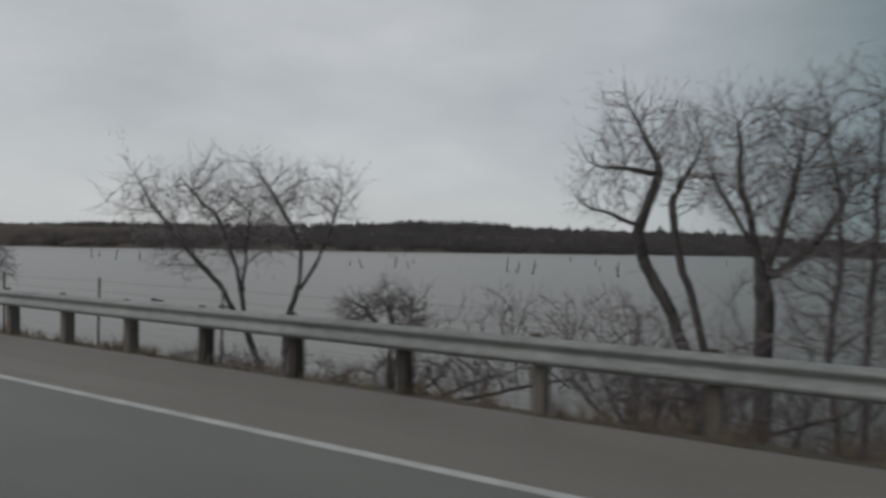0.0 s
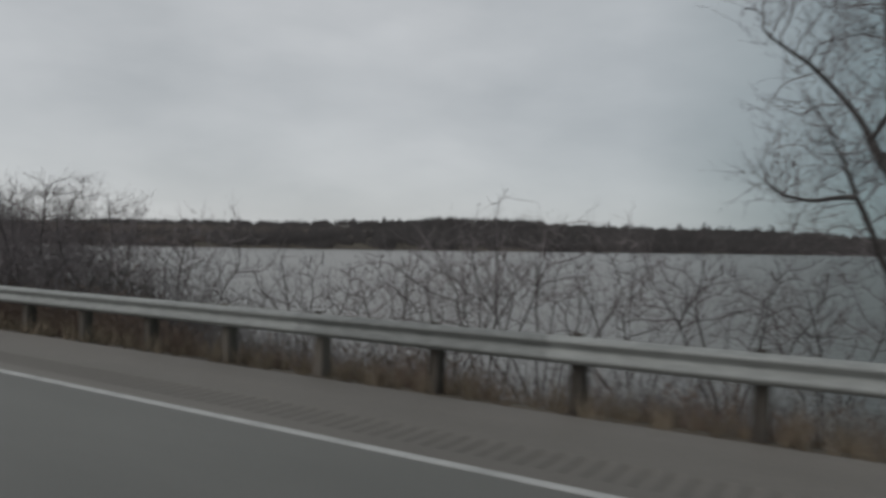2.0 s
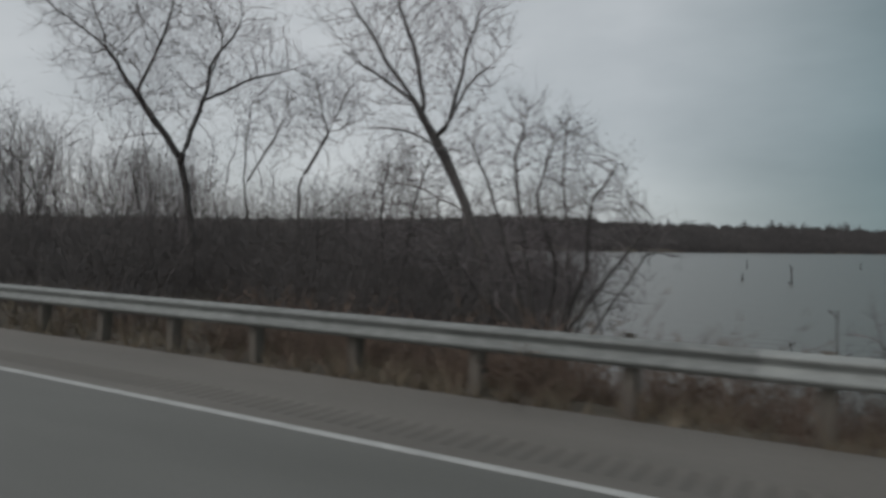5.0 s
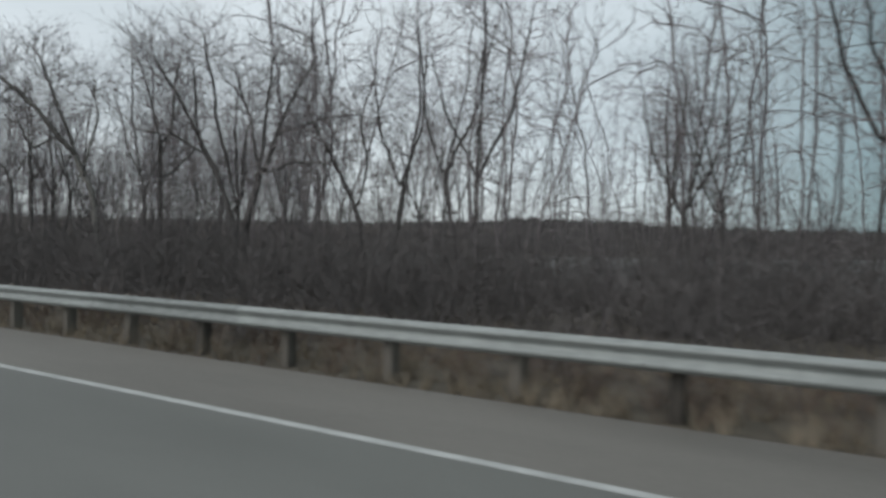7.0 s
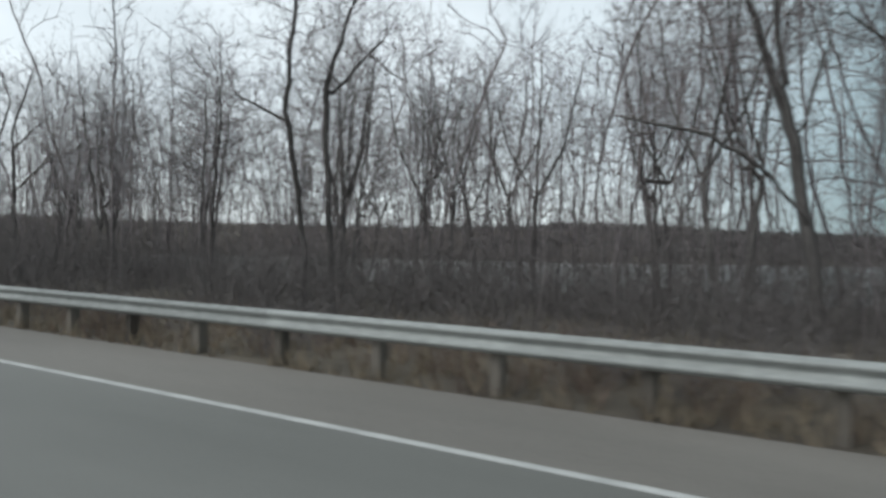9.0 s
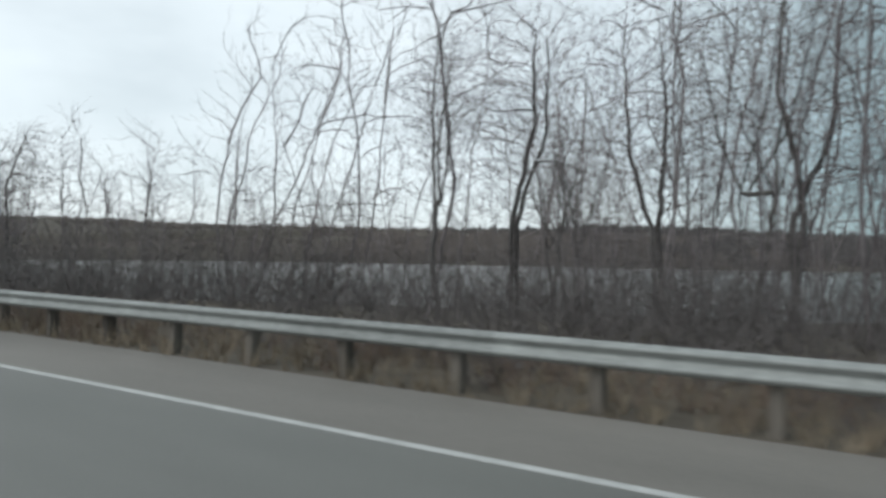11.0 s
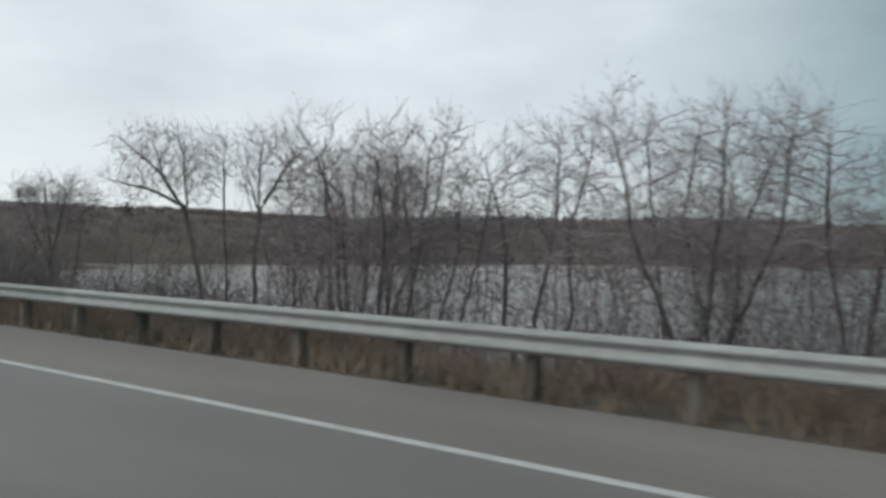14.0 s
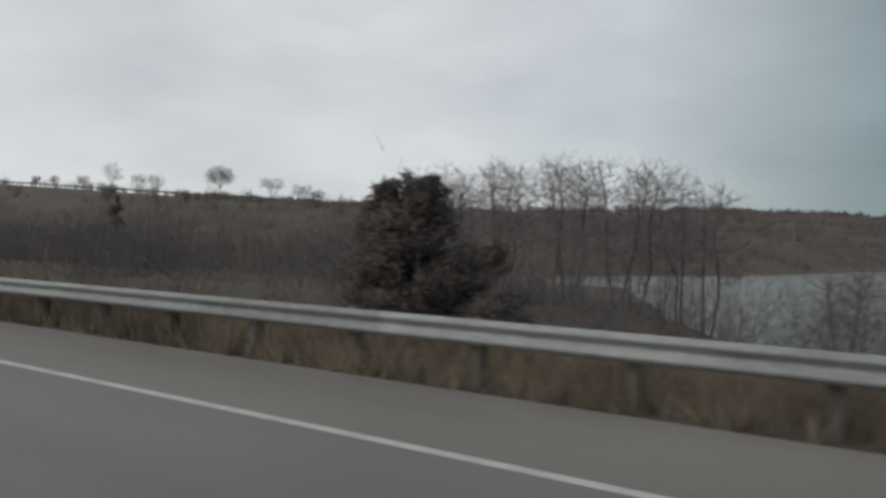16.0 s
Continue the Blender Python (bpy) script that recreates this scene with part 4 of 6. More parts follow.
bush(9.5, 20, 1.1, 13, 9, 50)
bush(7.0, 21, 0.6, 14, 8, 50)
slim_tree(0.4, 16, 5.5, 17, 3, 6)
slim_tree(-2.5, 18, 6.5, 18, 3, 0)
bush(1.5, 12, 1.4, 19, 6, 50, label="tangled leafless shrub on the bank behind the guardrail")
bush(3.0, 10.5, 0.4, 20, 6, 50, label="tangled leafless shrub on the bank behind the guardrail")
for k, (u, d, top, n, sp) in enumerate([(63.0, 21.5, 1.4, 6, 45), (66.0, 23.0, 1.6, 6, 45)]):
    bush(u, d, top, 30 + k, n, sp)
for k, (u, d, top, n) in enumerate([(76, 19, 2.2, 6), (79, 21, 2.0, 6), (74, 22.5, 1.6, 6), (90.2, 18.9, 1.5, 5), (87.0, 19.9, 1.7, 6), (82.1, 17.5, 3.2, 6), (84.0, 18.5, 2.4, 6), (80.2, 17.0, 2.6, 6), (93.5, 16.4, 2.9, 6), (95.6, 17.2, 2.4, 6)]):
    bush(u, d, top, 50 + k, n, 30)
for k, (u, d, top, n) in enumerate([(102.8, 16.3, 4.4, 4), (99.5, 17.5, 3.6, 3), (106.0, 18.0, 3.3, 3), (109.5, 17.5, 4.3, 4), (117.0, 20.0, 3.0, 3)]):
    slim_tree(u, d, top, 70 + k, n, -3, "leafless many-branched tree standing in flood water")
for k, (u, d, top, n) in enumerate([(97.5, 15.2, 2.2, 6), (100.8, 15.0, 2.6, 6), (104.5, 15.4, 2.4, 6), (107.6, 15.8, 2.6, 6), (114.6, 16.5, 2.2, 6), (129.0, 17.4, 2.6, 6), (131.5, 21.0, 1.7, 6), (135.0, 16.8, 1.4, 6), (135.0, 20.4, 1.5, 6), (138.5, 19.5, 1.2, 6), (141.0, 21.0, 1.3, 6), (146.5, 23.5, 0.9, 6), (151.5, 19, 0.8, 5), (154.0, 18.5, 1.3, 6), (157.0, 20, 1.5, 6), (160.0, 19, 1.6, 6), (163.0, 20.5, 1.5, 6), (166.0, 19, 1.9, 6), (169.0, 19.5, 1.6, 6), (175.0, 18, 1.2, 5), (180.0, 18.5, 1.0, 5)]):
    bush(u, d, top, 90 + k, n, 38)
plant("dead_snag", "leaning broken dead trunk in the water", "snag", 170.2, 18.6, 132, [(0, 26, 14, 0, 4.2, 0.09)], BROKEN, top=1.3)
plant("dead_snag", "broken upright dead trunk beside the thicket", "snag", 190.5, 22.0, 139, [(0, 0, -2, 0, 8.6, 0.1)], BROKEN, top=5.6)
slim_tree(196.5, 20.0, 5.6, 136, 2, 8)
bush(189.0, 17.5, 3.6, 138, 6, 34)
for k, (u, d, top) in enumerate([(182.5, 22, 0.4), (180.0, 19, 1.2), (184.2, 28, -0.4)]):
    plant("dead_snag", "thin dead stem standing in the water", "snag", u, d, 140 + k, [(0, 2, -4, 0, top + 3.6, 0.04)], BROKEN, group="snags")

# -- wooded stretch --
grown("bare_tree", "tall leaning pale-barked leafless tree over the brush", "tree", 280.6, 16.7, 931,
      [[(0.0, 0), (0.0, 0.7), (-0.5, 3.6), (-1.6, 6.2), (-2.3, 8.2), (-3.0, 9.8)], [(-1.2, 5.4), (-2.7, 7.2), (-4.2, 8.5), (-6.5, 8.9)], [(-0.9, 4.4), (-0.1, 6.7), (-0.5, 8.2)]],
      [(-5.4, 8.3, 1.5, 0.7), (-3.4, 8.2, 1.3, 1.0), (-2.5, 9.5, 1.3, 1.1), (-0.6, 8.0, 1.0, 1.1), (-1.4, 6.4, 1.1, 1.0)], 0.17, "woodland trees", bark=M_PALEBARK, points=520)
grown("bare_tree", "tall upright leafless tree in the brush", "tree", 280.1, 19.5, 932,
      [[(0.0, 0), (0.0, 0.6), (-0.1, 6.4), (-0.7, 8.6), (-1.4, 10.3)], [(-0.1, 6.2), (0.3, 8.6), (0.5, 10.4)], [(0.0, 4.8), (1.0, 5.9), (1.6, 7.3)], [(-0.1, 6.4), (-1.2, 6.7)]],
      [(-1.1, 9.8, 1.1, 1.3), (0.5, 9.7, 1.1, 1.3), (1.5, 7.2, 0.7, 0.7), (-0.3, 5.9, 1.4, 1.3), (-1.4, 6.9, 0.7, 0.5)], 0.13, "woodland trees", points=480)
grown("bare_tree", "tall leafless cottonwood with steep forks", "tree", 275.3, 18.6, 933,
      [[(0.1, 0), (0.2, 0.8), (0.0, 2.7), (-1.0, 5.0), (-2.1, 6.9), (-3.5, 9.1)], [(0.2, 3.0), (-0.5, 6.2), (-1.0, 9.4)], [(-1.4, 5.9), (-1.6, 8.5)], [(-1.2, 5.3), (-2.3, 5.9)]],
      [(-3.4, 9.5, 1.2, 1.1), (-1.7, 9.7, 1.1, 1.2), (-0.8, 9.6, 0.9, 1.1), (-2.4, 6.0, 0.8, 0.6)], 0.18, "woodland trees", points=480)
grown("bare_tree", "tall leafless cottonwood with fanning limbs", "tree", 274.1, 18.3, 934,
      [[(-0.2, 0), (-0.3, 0.9), (-0.1, 2.7), (0.4, 4.3), (-0.1, 6.6), (-0.8, 8.5)], [(0.4, 4.3), (0.6, 6.7), (0.9, 8.9)], [(0.5, 4.4), (1.2, 6.5), (2.2, 8.6)], [(0.6, 4.5), (1.7, 4.9), (3.3, 4.8)], [(1.0, 5.9), (2.5, 6.6), (3.7, 6.7)]],
      [(-0.6, 8.3, 0.9, 1.0), (0.9, 9.0, 1.0, 1.2), (2.2, 8.2, 1.0, 1.0), (2.8, 6.4, 1.0, 0.7), (2.4, 4.9, 0.9, 0.4), (0.5, 6.5, 0.9, 0.9)], 0.2, "woodland trees", points=560)
grown("bare_tree", "leaning leafless tree in the brush", "tree", 269.4, 19.0, 935,
      [[(0.1, 0), (0.1, 1.2), (-0.1, 2.9), (-0.9, 4.6), (-1.7, 6.0), (-2.4, 7.5)], [(-0.1, 3.3), (0.2, 4.7), (-0.1, 6.3)], [(-2.4, 1.1), (-2.6, 3.1), (-3.1, 4.8)]],
      [(-2.0, 6.8, 0.9, 1.1), (-0.1, 5.5, 0.7, 1.1), (-1.0, 5.0, 0.8, 0.8), (-3.1, 4.5, 0.5, 0.7)], 0.14, "woodland trees", points=420)
grown("bare_tree", "leaning leafless tree with bowed limbs", "tree", 307.3, 19.0, 936,
      [[(0.2, 0), (-0.3, 2.1), (-1.1, 3.5), (-1.9, 5.7), (-3.4, 7.3), (-4.2, 9.3), (-5.8, 10.8)], [(-1.5, 4.9), (-1.6, 6.9), (-0.8, 8.3), (-0.5, 9.8)], [(-2.9, 6.7), (-4.4, 6.9), (-6.4, 8.0)], [(-4.0, 8.7), (-2.6, 9.7)]],
      [(-5.0, 10.1, 1.4, 1.2), (-3.6, 9.1, 1.2, 1.2), (-0.8, 8.7, 0.9, 1.2), (-5.6, 7.6, 1.2, 0.8), (-2.6, 9.7, 1.0, 1.2)], 0.17, "woodland trees", points=520)
grown("bare_tree", "tall leafless tree with twin stems", "tree", 305.7, 19.5, 937,
      [[(0.0, 0), (-0.3, 6.9), (0.2, 8.7), (0.8, 10.9)], [(-0.2, 6.3), (-0.6, 9.4), (-1.7, 11.0)], [(0.4, 0), (0.1, 3.7), (0.5, 7.3), (1.3, 9.7)], [(0.2, 8.5), (-0.8, 9.6)]],
      [(-1.4, 10.6, 1.2, 1.4), (0.2, 10.1, 1.2, 1.6), (1.4, 9.7, 0.9, 1.6), (0.3, 6.1, 1.4, 1.6)], 0.16, "woodland trees", points=520)
grown("bare_tree", "tall leafless tree with forked stem in the wood", "tree", 302.6, 20.0, 938,
      [[(0.0, 0), (0.0, 0.3), (-0.2, 4.2), (-0.5, 6.6), (-1.1, 9.2)], [(-0.2, 4.7), (0.0, 7.5), (0.4, 9.6)]],
      [(-1.1, 8.8, 0.9, 1.5), (0.4, 8.9, 0.9, 1.5), (-0.3, 6.2, 1.1, 1.3)], 0.13, "woodland trees", points=420)
grown("bare_tree", "tall leafless tree with forked stem in the wood", "tree", 300.9, 20.0, 939,
      [[(0.1, 0), (0.1, 0.3), (-0.1, 4.1), (-0.3, 6.8), (-0.9, 9.3)], [(-0.1, 5.3), (0.9, 7.9), (1.6, 9.3)]],
      [(-0.7, 8.7, 0.9, 1.4), (0.9, 8.6, 1.1, 1.4), (0.0, 6.0, 1.1, 1.4)], 0.13, "woodland trees", points=420)
grown("bare_tree", "tall leafless tree with forked stem in the wood", "tree", 293.6, 20.0, 940,
      [[(0.1, 0), (0.1, 0.8), (-0.1, 5.2), (-1.5, 6.8), (-2.7, 8.2)], [(-0.1, 5.0), (0.8, 6.7), (1.1, 8.0)], [(-1.5, 6.8), (-1.6, 8.3)]],
      [(-2.5, 8.0, 1.0, 1.0), (-1.3, 8.0, 0.7, 0.9), (0.9, 7.4, 0.7, 1.0), (-0.1, 4.7, 1.0, 0.9)], 0.13, "woodland trees", points=420)
grown("bare_tree", "tall leafless tree with forked stem in the wood", "tree", 291.7, 20.0, 941,
      [[(-0.1, 0), (-0.1, 0.9), (-0.2, 4.3), (-0.1, 6.6), (-0.9, 8.4)], [(-0.1, 6.6), (1.0, 7.3)], [(-0.2, 4.9), (0.7, 5.8)]],
      [(-0.7, 7.9, 0.8, 1.0), (0.9, 7.3, 0.7, 0.8), (-0.1, 5.3, 1.0, 1.0)], 0.13, "woodland trees", points=420)
grown("bare_tree", "leaning leafless tree with bowed limbs", "tree", 328.3, 17.7, 942,
      [[(0.1, 0), (-0.1, 1.9), (-0.5, 4.5), (-1.3, 6.7), (-2.1, 8.4), (-3.5, 10.3)], [(-0.8, 5.6), (-1.2, 7.9), (-0.2, 9.8)], [(-0.2, 2.7), (-1.6, 3.9), (-2.9, 4.6), (-5.6, 5.0)], [(-1.8, 7.7), (-3.0, 8.1), (-4.2, 7.7)], [(-0.5, 4.7), (0.2, 6.8)]],
      [(-3.0, 9.7, 1.1, 1.1), (-1.7, 9.2, 1.1, 1.1), (-0.2, 9.4, 1.1, 1.3), (-4.4, 5.0, 1.3, 0.6), (-3.6, 8.0, 0.9, 0.6), (0.0, 6.8, 0.8, 1.1)], 0.18, "woodland trees", points=540)
grown("bare_tree", "tall upright leafless tree with a spreading crown", "tree", 326.7, 19.8, 943,
      [[(0.0, 0), (-0.1, 2.7), (0.3, 6.6), (0.2, 8.2), (-0.7, 10.7)], [(0.3, 7.4), (0.7, 11.0)], [(0.3, 6.0), (2.3, 7.7), (4.0, 9.0)], [(0.3, 6.6), (-1.4, 7.8)]],
      [(-0.7, 10.1, 1.2, 1.4), (0.9, 10.6, 1.2, 1.4), (2.8, 8.7, 1.4, 1.2), (-1.2, 8.0, 1.0, 1.0), (0.4, 5.9, 1.4, 1.2)], 0.15, "woodland trees", points=540)
grown("bare_tree", "tall forked leafless tree in the brush", "tree", 319.9, 19.0, 944,
      [[(0.0, 0), (0.0, 0.6), (-0.2, 3.2), (-0.6, 5.7), (-0.3, 8.0), (0.8, 9.5)], [(0.1, 2.9), (0.9, 4.3), (2.1, 4.8)], [(0.5, 3.7), (1.0, 5.6)], [(-0.6, 5.7), (-1.3, 7.8), (-1.8, 9.3)]],
      [(0.1, 8.8, 1.0, 1.1), (-1.6, 8.5, 1.0, 1.3), (1.6, 4.8, 0.6, 0.6), (1.0, 5.8, 0.8, 0.8), (-0.6, 6.4, 1.0, 1.1)], 0.16, "woodland trees", points=480)
grown("bare_tree", "tall leafless tree with paired trunks", "tree", 342.2, 16.5, 945,
      [[(-0.4, 0), (-0.7, 2.9), (-1.1, 6.2), (-0.8, 9.8), (-1.9, 12.2)], [(0.5, 0), (0.3, 3.2), (0.1, 7.0), (0.8, 9.6), (2.2, 12.5)], [(-1.1, 6.0), (-2.7, 6.7)], [(0.1, 6.7), (2.0, 9.2)]],
      [(-1.6, 10.8, 1.4, 1.9), (1.0, 10.8, 1.4, 1.9), (-2.3, 6.9, 1.2, 1.2), (2.2, 9.4, 1.0, 1.0), (-0.4, 7.5, 1.4, 1.4)], 0.14, "woodland trees", points=520)
grown("bare_tree", "tall forked leafless tree at the edge of the wood", "tree", 376.4, 23.3, 946,
      [[(0.0, 0), (-0.1, 3.7), (-0.4, 8.3), (-1.1, 10.9), (-2.2, 13.8)], [(-1.8, 0.0), (-2.2, 3.6), (-3.6, 8.8), (-4.9, 11.9), (-5.5, 14.2)], [(-0.4, 8.1), (0.8, 11.2), (-0.3, 13.5)], [(-3.3, 7.8), (-3.6, 11.1)]],
      [(-4.9, 12.2, 1.3, 2.1), (-3.3, 10.4, 1.0, 1.8), (-1.8, 12.2, 1.3, 1.8), (0.3, 12.0, 1.3, 1.8), (-1.0, 8.6, 1.6, 1.6)], 0.17, "woodland trees", points=560)
grown("bare_tree", "leafless tree with long drooping side limbs", "tree", 373.9, 23.2, 947,
      [[(-0.1, 0), (-0.3, 5.6), (-0.5, 9.4), (0.8, 13.4)], [(-0.2, 5.4), (2.1, 7.3), (5.4, 8.7)], [(1.2, 4.2), (2.4, 5.7), (4.4, 6.0)], [(1.5, 3.7), (2.4, 4.3), (4.2, 4.5)], [(-0.4, 8.1), (1.1, 9.9)]],
      [(0.1, 12.1, 1.7, 2.0), (1.3, 10.2, 1.5, 1.2), (3.4, 7.8, 1.7, 0.9), (3.4, 5.6, 1.1, 0.6), (-0.3, 7.1, 1.2, 1.2)], 0.17, "woodland trees", points=520)
grown("bare_tree", "broad hazy leafless tree at the back of the woods", "tree", 305.0, 43.7, 154, *vase(154, 5, 20, 14.5), 0.14, "woodland trees", points=900)
for k, (u, d, top, lean) in enumerate([(367.5, 24, 11.5, 6), (362.0, 22, 12.0, -4), (358.0, 25, 12.5, 4), (353.0, 21, 12.0, 0), (402.0, 25, 12.2, 0), (406.5, 26, 11.6, -4), (411.5, 24, 12.0, 3), (347.5, 23, 12.0, 5)]):
    slim_tree(u, d, top, 162 + 100 * k, 2, lean, "tall leafless tree with forked stem in the wood", group="woodland trees", points=240)

# -- edge of the bay --
grown("bare_tree", "great spreading leafless tree with low arching limbs", "tree", 491.4, 20.1, 948,
      [[(0.0, 0), (-0.1, 6.1), (0.0, 8.2), (0.6, 10.8), (0.0, 14.3), (-1.3, 17.9)], [(-0.1, 7.6), (-1.7, 10.3), (-3.2, 12.6), (-5.4, 13.6), (-7.8, 13.8)], [(-0.2, 5.8), (-1.6, 7.1), (-3.5, 8.1), (-6.2, 11.0), (-8.6, 11.4)], [(-0.4, 5.3), (-3.2, 7.6), (-6.1, 9.2), (-9.3, 9.3)], [(0.5, 10.6), (1.5, 13.2), (2.7, 16.4)], [(0.2, 8.4), (-1.2, 12.1), (-2.3, 15.5)], [(-2.1, 7.3), (-4.5, 7.6), (-7.7, 7.5)]],
      [(-2.3, 16.8, 2.4, 2.1), (0.6, 17.2, 2.4, 2.4), (-4.9, 14.4, 2.1, 1.6), (-7.8, 13.6, 2.1, 1.6), (-8.0, 10.7, 2.1, 1.6), (-5.1, 11.0, 1.8, 1.3), (-9.3, 8.5, 2.1, 1.3), (-1.7, 13.2, 1.6, 1.6), (1.7, 14.0, 1.6, 1.6), (-5.6, 8.3, 1.8, 1.1)], 0.34, "bayside trees", points=1700, fineness=0.018, thin=0.0075)
grown("bare_tree", "spreading leafless tree beside a larger one", "tree", 489.7, 21.6, 949,
      [[(0.0, 0), (0.0, 3.9), (0.1, 7.1), (1.4, 11.4), (1.5, 15.1), (0.9, 18.3)], [(0.5, 7.9), (2.6, 10.9), (4.2, 13.6), (5.4, 16.3)], [(0.0, 6.0), (-0.6, 10.0), (-0.1, 12.7)], [(1.8, 9.5), (4.2, 11.4), (6.1, 12.0)], [(1.3, 11.1), (2.8, 14.3), (3.0, 17.6)]],
      [(1.1, 17.0, 2.1, 2.1), (3.6, 16.0, 2.1, 2.1), (5.2, 14.4, 1.6, 1.9), (5.3, 11.7, 1.5, 1.3), (-0.3, 11.3, 1.1, 1.6), (2.6, 12.5, 1.9, 1.6), (3.2, 9.5, 1.6, 1.3)], 0.22, "bayside trees", points=1300, fineness=0.02, thin=0.0075)
grown("bare_tree", "leafless tree of the bay's wooded bank", "tree", 479.4, 17.5, 950,
      [[(0.0, 0), (0.0, 0.7), (-0.2, 4.1), (-1.1, 6.2), (-1.7, 7.4)], [(-0.1, 4.1), (0.1, 6.5), (-0.3, 8.4)], [(0.1, 5.1), (1.3, 7.1)]],
      [(-1.1, 7.2, 1.2, 1.2), (0.1, 8.0, 1.0, 1.4), (1.3, 7.1, 0.9, 1.2)], 0.11, "bayside trees", points=420)
grown("bare_tree", "leafless tree of the bay's wooded bank", "tree", 475.5, 18.4, 951,
      [[(0.0, 0), (0.0, 1.1), (0.2, 3.7), (-0.2, 6.1), (-0.3, 8.3)], [(0.0, 4.8), (0.7, 6.7), (1.2, 7.8)], [(-0.1, 5.5), (-0.8, 7.0)]],
      [(-0.3, 8.0, 0.7, 0.9), (0.5, 7.6, 0.9, 1.1), (-0.6, 6.8, 0.7, 0.9), (0.4, 5.7, 1.1, 0.9)], 0.11, "bayside trees", points=420)
grown("bare_tree", "leafless tree of the bay's wooded bank", "tree", 470.4, 19.5, 952,
      [[(0.0, 0), (0.0, 1.5), (-0.2, 3.9), (-0.3, 6.1), (-1.0, 7.5), (-1.9, 8.3)], [(-0.2, 5.8), (0.0, 7.0)]],
      [(-1.5, 8.0, 0.6, 0.6), (-0.7, 7.1, 0.7, 0.7), (-0.1, 6.6, 0.5, 0.7), (-1.5, 6.3, 1.0, 0.7)], 0.11, "bayside trees", points=420)
grown("bare_tree", "leafless tree of the bay's wooded bank", "tree", 466.9, 18.9, 953,
      [[(-0.1, 0), (-0.2, 1.3), (-0.4, 3.7), (-0.1, 5.4), (-0.8, 7.2), (-1.6, 9.8)], [(0.7, 0), (1.0, 1.3), (1.1, 3.4), (0.9, 6.0), (0.7, 8.3), (0.1, 9.9)], [(-0.3, 6.2), (-2.2, 8.0), (-3.1, 8.7)], [(0.9, 6.0), (1.5, 7.9), (1.7, 9.1)], [(-0.4, 5.9), (-1.5, 6.6)]],
      [(-1.6, 9.4, 0.6, 0.9), (-0.9, 8.0, 0.9, 0.9), (-2.6, 8.1, 0.8, 0.6), (0.6, 8.9, 0.8, 1.1), (1.5, 8.2, 0.6, 1.1), (-1.4, 6.5, 0.9, 0.8), (0.3, 6.6, 0.8, 0.9)], 0.11, "bayside trees", points=420)
grown("bare_tree", "leafless tree of the bay's wooded bank", "tree", 463.5, 20.0, 954,
      [[(0.1, 0), (0.1, 1.5), (0.0, 3.6), (-0.1, 6.1), (0.0, 9.2)], [(-0.6, 0), (-0.9, 1.5), (-1.1, 4.3), (-1.0, 7.2)], [(0.7, 0), (1.0, 1.5), (1.0, 5.1), (1.3, 7.6)]],
      [(0.0, 8.6, 0.6, 1.0), (-0.9, 7.4, 0.7, 1.2), (0.5, 7.1, 0.7, 1.2), (1.3, 7.0, 0.6, 1.0)], 0.11, "bayside trees", points=420)
grown("bare_tree", "spreading leafless tree in the flooded bay margin", "tree", 531.0, 18.5, 955,
      [[(0.0, 0), (0.0, 1.4), (-0.5, 3.7), (-1.0, 5.8), (-1.9, 7.3), (-3.6, 8.7)], [(-1.0, 5.9), (-2.2, 6.6), (-4.1, 7.0)], [(0.6, 0), (0.8, 1.5), (0.6, 4.5), (0.5, 6.9), (0.5, 8.5)], [(-0.8, 5.8), (-1.2, 7.8), (-1.4, 9.0)], [(-1.3, 0), (-1.8, 1.4), (-1.9, 4.0), (-1.6, 5.3)], [(-1.8, 7.2), (-2.3, 8.6)]],
      [(-3.2, 8.1, 0.7, 0.7), (-3.5, 7.0, 0.7, 0.6), (-2.1, 8.1, 0.8, 1.0), (-1.1, 8.2, 0.8, 1.0), (0.3, 7.9, 0.8, 1.1), (-2.7, 6.2, 1.0, 0.6), (-0.6, 6.6, 1.0, 0.8)], 0.13, "bayside trees", points=600, up=0.32)
grown("bare_tree", "round-crowned leafless tree in the flooded bay margin", "tree", 529.3, 19.5, 956,
      [[(-0.1, 0), (-0.1, 1.6), (-0.1, 3.9), (0.0, 6.4), (-0.1, 8.4)], [(0.0, 5.8), (0.9, 7.7), (1.7, 8.5)], [(0.0, 6.0), (-0.7, 7.7)], [(0.3, 0), (0.4, 1.6), (0.5, 3.9), (0.2, 5.2)]],
      [(-0.1, 8.5, 0.8, 0.9), (1.1, 8.4, 0.9, 1.0), (-0.5, 7.5, 0.7, 1.0), (1.5, 7.7, 0.6, 0.8), (0.3, 6.9, 1.3, 0.8)], 0.13, "bayside trees", points=520, up=0.32)
grown("bare_tree", "slender leafless trees in the flooded bay margin", "tree", 524.7, 19.5, 957,
      [[(0.0, 0), (0.0, 2.0), (-0.2, 4.3), (-0.3, 6.4), (-0.8, 7.7)], [(0.4, 0), (0.5, 2.0), (0.5, 4.0), (0.0, 6.4), (0.2, 7.8)], [(-0.3, 6.4), (-1.1, 7.2)]],
      [(-0.8, 7.2, 0.6, 0.7), (0.0, 7.3, 0.6, 0.7), (-0.4, 6.1, 0.8, 0.6)], 0.1, "bayside trees", points=330, up=0.32)
